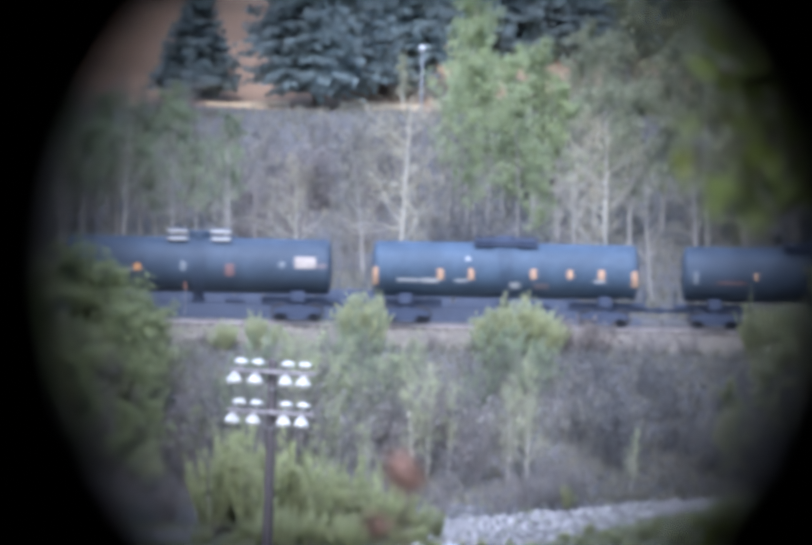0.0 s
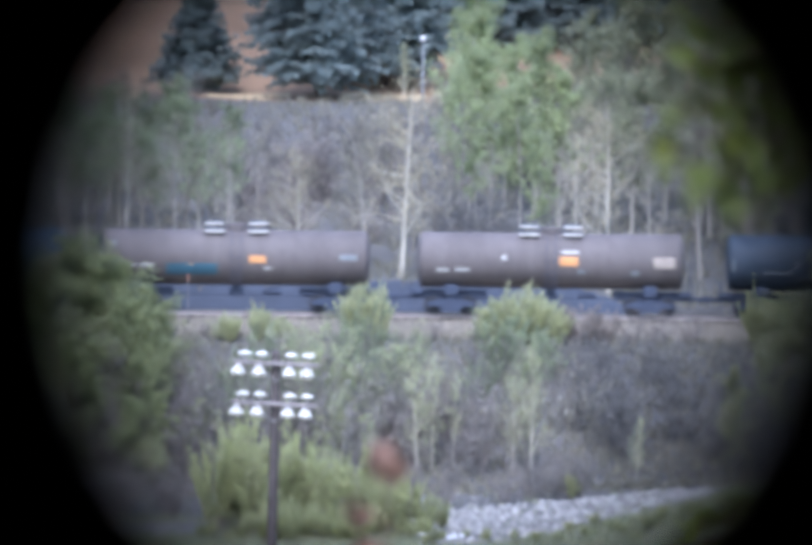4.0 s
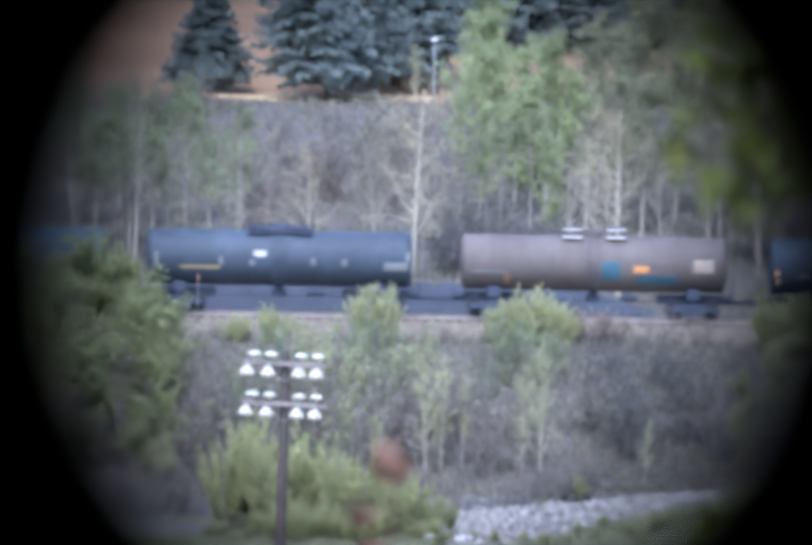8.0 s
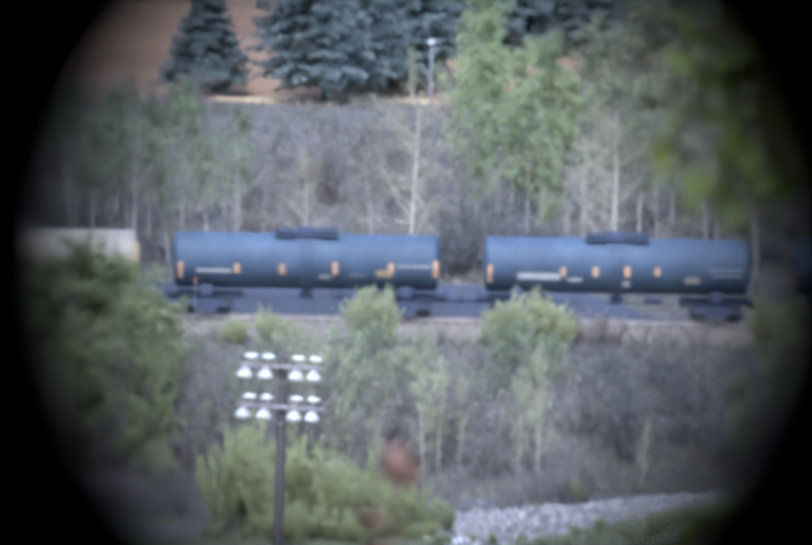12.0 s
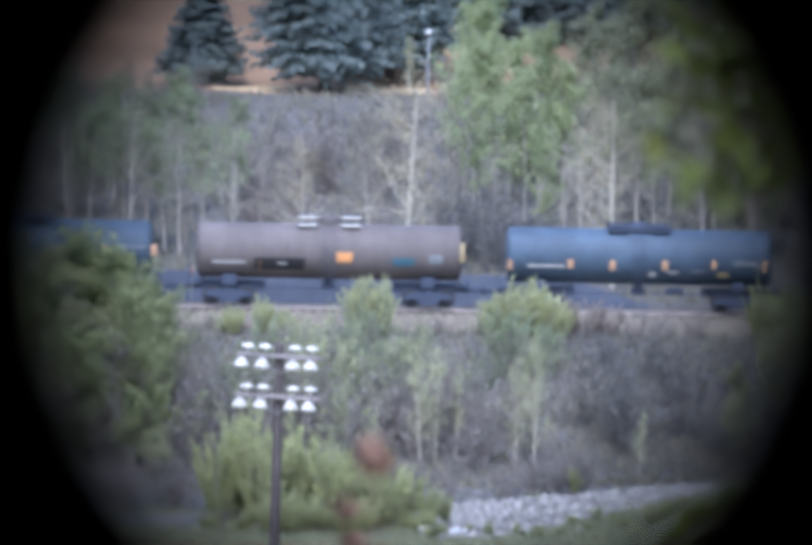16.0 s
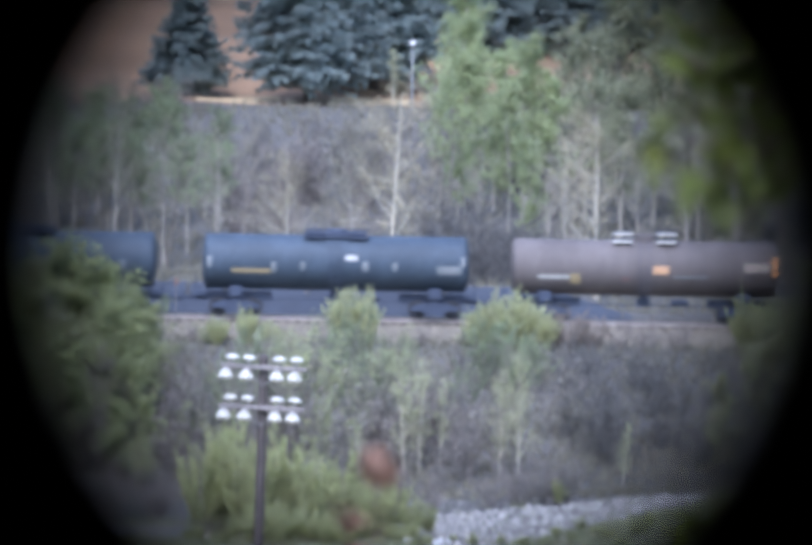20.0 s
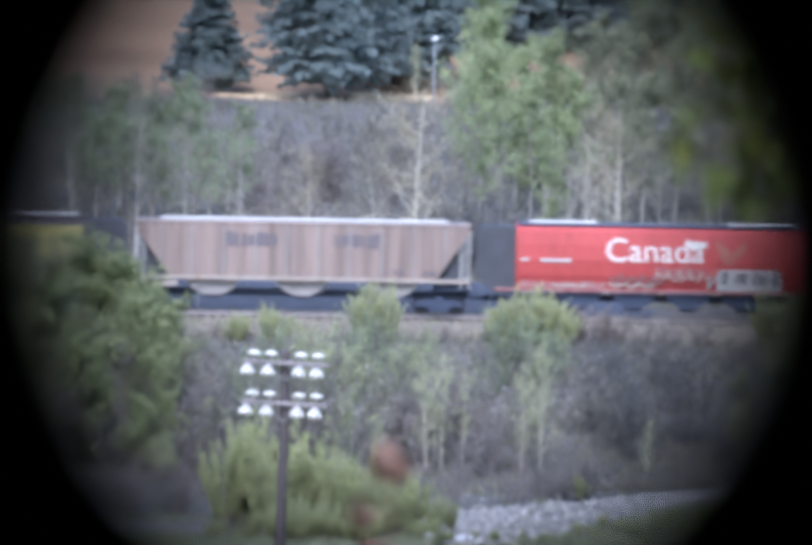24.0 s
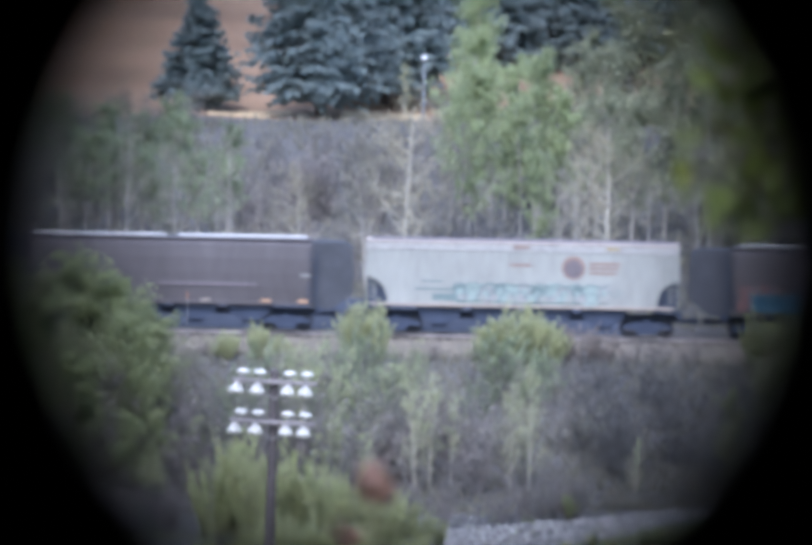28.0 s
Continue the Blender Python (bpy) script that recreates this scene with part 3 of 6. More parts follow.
SHRUB_YELLOW = [shrub(80 + k, 3.2, "twig", "leaf_yellow", 4600, 16, 0.55, 0.095) for k in range(3)]
SHRUB_GREEN = [fan(90 + k, 4.0, "bark_grey", "leaf_bush", 9000, 30, 0.40, 0.105, 11) for k in range(4)]
BANK_WILLOW = [fan(150 + k, 3.5, "twig", "leaf_mist", 4200, 28, 0.5, 0.10, 9) for k in range(3)]
DOME = [fan(120 + k, 3.0, "twig", "dome_leaf", 22000, 60, 0.46, 0.088, 14, 0.10) for k in range(3)]
DOME_RED = [fan(124 + k, 2.4, "twig_red", "dome_bud", 4200, 40, 0.48, 0.07, 9, 0.12) for k in range(2)]
SPRUCE = [spruce(100, 9.2, 4.9, 20, 0.2), spruce(101, 21.0, 10.4, 46, 0.34), spruce(102, 15.0, 6.8, 34, 0.30)]

LAB = {
    "pale": ("pale-barked bare birch with a few olive buds", "tree", "pale birches behind the track"),
    "bare": ("leafless grey-brown tree in a hillside thicket", "tree", "bare trees of the thicket"),
    "green": ("tall aspen in bright young green leaf", "tree", "green aspens behind the track"),
    "yellow": ("slender pale-stemmed young tree in sparse yellow-green leaf", "tree", "young trees below the track"),
    "dark": ("broad tree in deep green leaf", "tree", "deep green trees"),
    "mist": ("thin pale-trunked tree in sparse grey-green leaf", "tree", "misty trees behind the track"),
    "edge": ("bushy mid-green tree leafed to the ground", "tree", "deep green trees"),
    "bankwillow": ("hazy willow bush in thin pale green leaf", "shrub", "willows on the railway bank"),
    "sdark": ("dark grey leafless shrub in a dense thicket", "shrub", "dark shrubs on the bank"),
    "birch": ("white-barked birch with spreading pale bare branches", "tree", "pale birches behind the track"),
    "olive": ("tall tree in thin olive-green leaf", "tree", "olive trees behind the track"),
    "sbare": ("leafless grey-brown shrub with many thin stems", "shrub", "bare shrubs on the bank"),
    "sred": ("low reddish-brown leafless shrub", "shrub", "reddish shrubs on the bank"),
    "syellow": ("rounded shrub in fresh yellow-green leaf", "shrub", "yellow-green shrubs by the track"),
    "dome": ("spiky willow bush in fresh yellow-green leaf beside the rail", "shrub", "willow bushes by the track"),
    "domered": ("upright pinkish-brown budding bush beside the rail", "shrub", "willow bushes by the track"),
    "sgreen": ("upright willow shrub in fresh green leaf", "shrub", "green shrubs on the valley floor"),
}
SORT = {"pale": PALE, "bare": BARE, "green": GREEN, "yellow": YELLOW, "dark": DARK, "olive": OLIVE, "birch": BIRCH, "sdark": SHRUB_DARK, "bankwillow": BANK_WILLOW, "mist": MIST, "edge": EDGE, "sbare": SHRUB_BARE, "sred": SHRUB_RED, "syellow": SHRUB_YELLOW, "sgreen": SHRUB_GREEN, "dome": DOME, "domered": DOME_RED}
TALL = {"pale": 10.0, "bare": 8.0, "green": 11.0, "yellow": 6.0, "dark": 10.0, "olive": 11.0, "birch": 10.0, "sdark": 3.0, "bankwillow": 3.5, "mist": 11.0, "edge": 8.0, "sbare": 3.5, "sred": 2.6, "syellow": 3.2, "dome": 3.0, "domered": 2.4, "sgreen": 4.0}


def grow(kind, x, y, h, wide=1.0, v=None, sink=0.0):
    label, cat, group = LAB[kind]
    v = int(rng.integers(0, 9)) if v is None else v
    plant(SORT[kind][v % len(SORT[kind])], cat, x, y, label, cat, group, h / TALL[kind], rng.uniform(0, 360), wide, sink)


# Spruces on the shelf above the wood
for v, x, y, h, wide in ((0, -11.75, 647, 8.1, 1.2), (1, -4.6, 642.5, 22, 0.84), (2, -0.8, 650, 17, 1.05), (2, -3.4, 663, 19, 1.0), (2, 5.6, 660, 15, 1.0), (2, 10.8, 662, 15, 1.0), (2, 14.4, 664, 16, 1.1), (1, 18.5, 668, 20, 0.9), (2, 3.0, 668, 19, 1.0), (0, -24, 655, 9, 1.0)):
    plant(SPRUCE[v], "spruce_tree", x, y, "dark blue-green spruce with drooping boughs", "spruce", "spruces above the wood", h / (9.2, 21.0, 15.0)[v], rng.uniform(0, 360), wide)

# Trees behind the track whose pale trunks stand out
for x, y, h, v in ((-14.4, 586, 8.6, 0), (-11.7, 587, 8.0, 1), (-8.8, 586, 7.5, 2), (-1.6, 589, 7.4, 0), (1.6, 584, 3.6, 1), (5.0, 588, 6.4, 3), (8.6, 590, 7.0, 0), (9.6, 585, 7.4, 1), (13.7, 583, 7.0, 3), (16.2, 588, 8.2, 0), (-17.5, 589, 8.0, 3)):
    grow("pale", x, y, h, 0.9, v)
grow("birch", 0.28, 576.8, 10.0, 0.9, 0)
grow("birch", 11.1, 577.5, 9.6, 0.9, 1)
grow("birch", -5.1, 577.0, 6.6, 0.8, 1)
grow("yellow", 0.3, 639, 3.2, 0.9, 0)
# Bright green aspens
for x, y, h, w in ((3.9, 604, 9.6, 1.0), (3.7, 618, 11.2, 0.8), (5.9, 610, 8.6, 0.9), (7.6, 606, 9.8, 1.0), (7.4, 592, 6.6, 0.8), (4.4, 598, 7.0, 0.8), (5.0, 613, 9.4, 1.0), (6.7, 600, 8.2, 1.0), (8.8, 604, 8.4, 0.9), (2.9, 606, 7.6, 0.7)):
    grow("green", x, y, h, w)
# Misty green trees over the far wood, both sides
for x, y, h in ((-13.8, 600, 7.2), (-11.4, 602, 7.0), (-15.8, 606, 6.6), (-9.9, 606, 5.6), (-17.8, 600, 8.0), (-20.5, 604, 9.0), (-12.6, 592, 6.6), (-10.6, 594, 6.0), (-14.9, 594, 7.0), (-16.6, 593, 7.4), (-9.2, 598, 5.4), (-12.0, 612, 6.0)):
    grow("mist", x, y, h, 1.1)
for x, y, h in ((14.6, 606, 10.0), (17.0, 600, 11.0), (13.4, 622, 11.5), (19.0, 610, 12.0), (10.0, 616, 9.0), (11.8, 612, 9.0), (10.9, 606, 7.8), (12.8, 602, 8.4)):
    grow("olive", x, y, h, 1.1)
for x, y, h in ((19.6, 606, 13.0), (16.0, 620, 13.0), (21.5, 598, 12.0), (23.5, 604, 12.5), (19.0, 592, 9.0), (-23.5, 600, 9.5), (-26.0, 596, 10.0)):
    grow("dark", x, y, h, 1.0)
# Thicket on the hill behind
for k in range(78):
    x, y = rng.uniform(-24, 24), rng.uniform(582, 632)
    top = 34 - y * (0.0412 if x < 2 else 0.0375 if x < 14 else 0.040) - ground_z(x, y)
    h = min(rng.uniform(4.0, 8.5), top * rng.uniform(0.8, 1.0))
    if h > 1.6:
        grow("bare", x, y, h, 1.15)
for k in range(60):
    x, y = rng.uniform(-24, 24), rng.uniform(612, 637)
    top = 34 - y * 0.0412 - ground_z(x, y)
    grow("sbare", x, y, max(1.0, min(rng.uniform(2.0, 3.6), top)), 1.3)
for k in range(46):
    x, y = rng.uniform(-22, 14), rng.uniform(634, 641.5)
    grow("sbare", x, y, rng.uniform(0.3, 0.6) if -12 < x < 2 else rng.uniform(0.8, 2.2), 1.6)
# Dark hollow and reddish scrub between the trees of the hill
for k in range(16):
    grow("sdark", rng.uniform(1.4, 7.6), rng.uniform(577.5, 590), rng.uniform(2.4, 3.6), 1.2)
for k in range(14):
    grow("sred", rng.uniform(-9.0, -1.0), rng.uniform(596, 612), rng.uniform(2.4, 3.6), 1.3)
# Bushes beside the near rail
for kind, x, y, h, w in (("dome", -1.85, 561.0, 3.2, 0.8), ("dome", -0.95, 561.1, 2.8, 0.75), ("dome", 4.9, 560.8, 2.3, 1.0), ("dome", 7.2, 561.0, 2.8, 0.9), ("dome", 6.1, 560.5, 3.1, 0.95), ("dome", 8.2, 560.6, 2.2, 0.9), ("dome", -6.9, 561.0, 1.9, 0.85), ("dome", -8.4, 560.6, 1.5, 1.0), ("dome", -5.8, 560.2, 1.6, 0.9),
                         ("domered", 9.4, 561.0, 2.6, 1.15), ("domered", 10.6, 561.2, 2.2, 1.1), ("sred", 12.0, 561.3, 1.5, 1.2), ("sred", 13.4, 561.0, 1.7, 1.2), ("sred", 15.0, 561.4, 1.6, 1.2), ("sgreen", 18.4, 560.5, 3.4, 0.8), ("sgreen", 20.0, 559.5, 3.6, 0.9)):
    grow(kind, x, y, h, w)
for k in range(16):
    grow(("syellow", "sbare", "sred")[k % 3], -13 + 1.4 * k + rng.uniform(-0.5, 0.5), rng.uniform(561.0, 562.0), rng.uniform(0.6, 1.0), 1.6)
# Deep green trees at the edge of the wood
for x, y, h, w in ((-17.3, 547, 8.2, 0.95), (-16.2, 542, 7.0, 0.9), (-20.5, 548, 9.2, 1.0), (18.6, 546, 6.5, 0.9), (21.0, 549, 8.0, 1.0), (16.8, 541, 5.0, 0.8)):
    grow("dark", x, y, h, w)
for x, y, h, w in ((-14.8, 549, 7.5, 1.25), (-13.0, 548.6, 6.2, 1.2), (-13.9, 545, 6.6, 1.25), (-16.4, 550, 8.0, 1.25), (-12.4, 544, 4.6, 1.2), (-11.2, 542, 3.2, 1.1), (-9.8, 543, 2.6, 1.1), (-15.4, 541, 6.0, 1.25), (-12.3, 551, 5.2, 1.2), (-14.4, 552, 6.2, 1.3), (-17.6, 545, 7.6, 1.25), (-13.2, 538.5, 3.6, 1.2)):
    grow("edge", x, y, h, w)
# Young trees on the bank
for x, y, h, w, v in ((1.15, 540.6, 5.4, 0.95, 0), (1.85, 540.8, 5.2, 0.95, 1), (2.9, 541.5, 4.2, 0.8, 2), (6.7, 540.2, 6.0, 0.85, 3), (5.8, 540.6, 5.0, 1.1, 1), (-1.1, 538.5, 2.8, 0.8, 3), (11.8, 539.0, 3.0, 0.8, 0), (-4.4, 546, 5.0, 0.8, 2), (-3.0, 545, 4.0, 0.8, 1)):
    grow("yellow", x, y, h, w, v)
for x, y, h, w in ((-1.8, 556, 3.8, 1.0), (-3.0, 553, 3.6, 1.0), (-0.6, 551, 3.4, 1.0), (-6.4, 555, 3.0, 1.1), (-5.2, 551, 3.2, 1.1), (5.2, 556, 3.4, 1.1), (7.0, 554, 3.6, 1.0), (4.0, 551, 3.0, 1.0), (-7.8, 552, 3.0, 1.1), (-4.4, 547, 3.2, 1.0), (-6.4, 548, 3.0, 1.1), (-2.2, 548, 3.2, 1.0), (0.8, 554, 2.8, 1.0), (-8.6, 547, 2.6, 1.1)):
    grow("bankwillow", x, y, h, w)
for k in range(34):
    x = rng.uniform(-14, 9)
    y = rng.uniform(toe(x) + 0.6, 538)
    if y < 538:
        grow("sred" if k % 3 else "sbare", x, y, rng.uniform(1.4, 2.6), 1.1)
# Bank thicket between the gravel and the track
for k in range(130):
    x, y = rng.uniform(-22, 22), rng.uniform(537.5, 560.5)
    top = 33.9 - y * 0.0617 - ground_z(x, y)
    h = min(rng.uniform(2.0, 4.6), top)
    u = rng.uniform()
    if h > 0.7 and (x < 9 or u > 0.45):
        grow("sdark" if x > 8.5 + 1.5 * math.sin(y) else "sred" if (y < 543 and u < 0.6) or u < 0.25 else "sbare" if u < 0.94 or x > 8.5 else "syellow", x, y, h, 1.0 if h > 2 else 1.4)
for k in range(36):
    x, y = rng.uniform(-20, 10), rng.uniform(539, 552)
    grow("bare", x, y, max(2.0, min(rng.uniform(3.0, 6.0), 33.7 - y * 0.0617 - ground_z(x, y))), 1.0)
# Green brush on the valley floor
for x, y, h, w in ((-7.2, 515, 6.2, 0.7), (-8.2, 514, 5.0, 0.7), (-6.2, 513, 5.2, 0.75), (-5.3, 515, 5.4, 0.7), (-4.2, 516, 5.0, 0.75), (-3.0, 513, 4.4, 0.75), (-1.6, 515, 4.6, 0.75), (-0.3, 512, 3.8, 0.8), (0.6, 514, 3.0, 0.8), (1.5, 513, 2.4, 0.8), (2.2, 515, 1.6, 0.9), (-5.2, 509, 2.4, 0.9), (-2.0, 509, 1.8, 0.9),
                   (9.0, 511, 0.6, 2.0), (10.6, 513, 0.7, 2.0), (12.0, 515, 0.8, 2.0), (13.6, 513, 1.0, 1.8), (10.2, 516, 0.5, 2.0), (14.6, 520, 1.0, 1.8), (16.0, 522, 1.6, 1.4), (7.6, 509, 0.5, 2.0), (11.2, 509, 0.6, 2.0), (8.6, 532, 1.5, 0.7)):
    grow("sgreen", x, y, h, w)
for k in range(26):
    grow("sgreen", -8.6 + 0.42 * k + rng.uniform(-0.3, 0.3), rng.uniform(506.5, 511.5), rng.uniform(1.0, 2.2) * (1.0 if 4 < k < 19 else 0.5), 1.1)
for x, y, h in ((2.2, 509, 0.7), (3.4, 511, 0.5), (4.3, 508.5, 0.8), (5.6, 510, 0.6), (6.6, 508.5, 0.7), (8.2, 514, 0.7), (9.4, 517, 0.8), (12.6, 519, 0.9), (1.4, 511.5, 1.1)):
    grow("sgreen", x, y, h, 1.1)


# Beside the scope: a dry weed and a leafing shoot that sway in the wind, close before the lens
def leaf_blade(V, F, p, d, size, wide, rng, curl=0.25):
    """A pointed, cupped leaf from p along d."""
    d = np.array(d, float)
    d /= np.linalg.norm(d)
    u = np.cross(d, rng.normal(size=3))
    u /= np.linalg.norm(u)
    n = np.cross(d, u)
    b = len(V)
    for f, w in ((0.0, 0.05), (0.3, 0.8), (0.6, 1.0), (0.85, 0.6), (1.0, 0.04)):
        c = p + d * size * f + n * size * curl * math.sin(f * 2.6)
        V += [tuple(c - u * size * wide * 0.5 * w + n * size * curl * 0.4 * w), tuple(c), tuple(c + u * size * wide * 0.5 * w + n * size * curl * 0.4 * w)]
    for k in range(4):
        o = b + 3 * k
        F += [(o, o + 1, o + 4, o + 3), (o + 1, o + 2, o + 5, o + 4)]


WEED_Y, SHOOT_Y = 3.4, 2.2
weed = root("dry_weed", pose(0, WEED_Y, ground_z(0, WEED_Y)), "dry brown weed stalk with curled rusty dead leaves", "weed")
r = np.random.default_rng(61)
weed_top = 33.757 - ground_z(0, WEED_Y)
V, F = [], []
line = [np.array((0.020 * math.sin(3.0 * (1 - f)) * (1 - f) - 0.004 * (1 - f), 0.02 * (1 - f), weed_top * f - 0.05 * (1 - f))) for f in [k / 24 for k in range(25)]]
sticks(V, F, line, [0.0018 - 0.0014 * k / 24 for k in range(25)], 6)
new("stem", data_mesh("stem", V, F, "dead_stem", True)).parent = weed
for x, z, size, count in ((0.0, weed_top - 0.0085, 0.0088, 15), (-0.007, weed_top - 0.022, 0.006, 4), (-0.0055, weed_top - 0.033, 0.0075, 5), (0.002, weed_top - 0.047, 0.007, 3), (-0.008, weed_top - 0.068, 0.0075, 3)):
    for k in range(count):
        V, F = [], []
        d = r.normal(size=3)
        leaf_blade(V, F, np.array((x, 0, z)) + r.normal(size=3) * size * np.array((0.22, 0.3, 0.13)) - d / np.linalg.norm(d) * size * 0.5, d, size * r.uniform(0.9, 1.3), 0.75, r, 0.35)
        new("dead_leaf", data_mesh("dead_leaf", V, F, "dead_leaf", True)).parent = weed

shoot = root("leafing_shoot", pose(0.14, SHOOT_Y, ground_z(0.14, SHOOT_Y)), "thin shrub shoot with small olive leaves and yellow-green tips", "shrub")
r = np.random.default_rng(62)
base = np.array((0.14, SHOOT_Y, ground_z(0.14, SHOOT_Y)))
V, F, LV, LF = [], [], [], []
stem = [np.array((0.012 * math.sin(4 * f) - 0.03 * f, 0.0, 1.62 * f - 0.05 * (1 - f))) for f in [k / 20 for k in range(21)]]
sticks(V, F, stem, [0.004 - 0.003 * k / 20 for k in range(21)], 6)
# twig tips that lean in front of the lens
TIPS = [(0.0530, 33.8991), (0.0668, 33.9029), (0.0741, 33.8974), (0.0571, 33.9249), (0.0685, 33.9220), (0.0635, 33.9168), (0.0598, 33.8930), (0.0691, 33.8911), (0.0739, 33.9108), (0.0554, 33.9084), (0.0628, 33.8972), (0.0694, 33.9292), (0.0589, 33.8279), (0.0661, 33.8311), (0.0518, 33.8236), (0.0717, 33.9179), (0.0583, 33.9177)]
for i, (tx, tz) in enumerate(TIPS):
    tip = np.array((tx, SHOOT_Y + r.uniform(-0.02, 0.02), tz)) - base
    at = stem[max(1, min(19, round((tip[2] + 0.03) / 1.62 * 20)))]
    mid = at * 0.45 + tip * 0.55 + np.array((0, 0, -0.006))
    sticks(V, F, [at, mid, tip], [0.0012, 0.0009, 0.0004], 4)
    for f in np.linspace(0.60, 0.99, 8):
        p = at + (mid - at) * f / 0.55 if f < 0.55 else mid + (tip - mid) * (f - 0.55) / 0.45
        leaf_blade(LV, LF, p, tip - at + r.normal(size=3) * 0.03, r.uniform(0.005, 0.008), 0.65, r)
    if i in (0, 1, 4, 12):
        TV, TF = [], []
        for k in range(6):
            leaf_blade(TV, TF, tip, r.normal(size=3) + np.array((-0.6, 0, 0.4)), r.uniform(0.0020, 0.0030), 0.7, r)
        new("leaf_tip", data_mesh("leaf_tip", TV, TF, "leaf_tip", True)).parent = shoot
new("stem", data_mesh("stem", V, F, "shoot_bark", True)).parent = shoot
new("leaves", data_mesh("leaves", LV, LF, "leaf_shoot", True)).parent = shoot


# Utility pole with two crossarms of insulators, on the near slope
pole = root("utility_pole", pose(-3.37, 300, 3.0, 0, 0.7, 0), "weathered wooden utility pole with two crossarms of white insulators", "utility pole")
bm = bmesh.new()
lathe(bm, [(0.19, -0.6), (0.18, 0.0), (0.15, 6.0), (0.115, 11.85), (0.09, 11.95)], n=14)
part("pole_shaft", bm, "polewood", pole, smooth=True)


def insulator_disc(parent, x, z):
    bm = bmesh.new()
    lathe(bm, [(0.02, 0.0), (0.05, 0.06), (0.06, 0.10), (0.175, 0.12), (0.19, 0.15), (0.16, 0.20), (0.07, 0.235), (0.0, 0.24)], n=16)
    ob = part("insulator", bm, "porcelain", parent, "white disc-shaped porcelain insulator", True)
    ob.location = (x, -0.02, z + 0.05)
    bm = bmesh.new()
    rod(bm, (0, 0, -0.09), (0, 0, 0.03), 0.025)
    part("pin", bm, "iron", ob)


def insulator_bell(parent, x, z):
    bm = bmesh.new()
    lathe(bm, [(0.0, 0.0), (0.045, 0.0), (0.06, -0.05), (0.10, -0.10), (0.17, -0.20), (0.205, -0.27), (0.20, -0.30), (0.13, -0.34), (0.0, -0.35)], n=16)
    ob = part("insulator", bm, "porcelain", parent, "white bell-shaped porcelain insulator", True)
    ob.location = (x, -0.20, z + 0.02)
    bm = bmesh.new()
    for s in (-1, 1):
        rod(bm, (0, -0.09, -0.02), (s * 0.09, -0.235, -0.27), 0.016)
    part("bracket", bm, "iron", ob)


for z, shift in ((11.61, 0.0), (10.51, -0.02)):
    bm = bmesh.new()
    box(bm, -1.17, 1.17, -0.26, -0.15, -0.055, 0.055, bevel=0.012)
    arm = part("crossarm", bm, "armwood", pole, "grey weathered wooden crossarm")
    arm.matrix_local = pose(shift, 0, z, 0, 1.7, 0)
    for x in (-0.82, -0.36, 0.45, 0.92):
        insulator_disc(arm, x - 0.04, 0.02)
    for x in (-1.02, -0.46, 0.37, 0.85):
        insulator_bell(arm, x, -0.04)
    bm = bmesh.new()
    for s in (-1, 1):
        rod(bm, (s * 0.55, -0.16, -0.05), (0, -0.14, -0.5), 0.015)
    br = part("brace", bm, "iron", pole)
    br.matrix_local = pose(shift, 0, z)

# Lamp post on the shelf
lamp = root("lamp_post", pose(1.42, 640, ground_z(1.42, 640)), "thin grey lamp post with a small white head", "lamp post")
bm = bmesh.new()
lathe(bm, [(0.09, -0.3), (0.08, 0.3), (0.05, 3.55)], n=10)
part("post", bm, "lamppole", lamp, smooth=True)
bm = bmesh.new()
lathe(bm, [(0.04, 3.5), (0.14, 3.56), (0.20, 3.66), (0.16, 3.80), (0.05, 3.86), (0.0, 3.86)], n=12)
part("lamp_head", bm, "lampwhite", lamp, "white lamp head", True)

# Marker post by the near rail
post = root("track_marker", pose(-10.6, 564.0, ground_z(-10.6, 564.0)), "thin trackside post with a red-orange marker", "marker post")
part("post", rods(((0, 0, -0.2), (0, 0, 2.5)), r=0.035), "iron", post)
bm = bmesh.new()
box(bm, -0.05, 0.05, -0.06, -0.03, 2.15, 2.5, bevel=0.01)
part("marker_plate", bm, "signred", post, "red-orange plate")


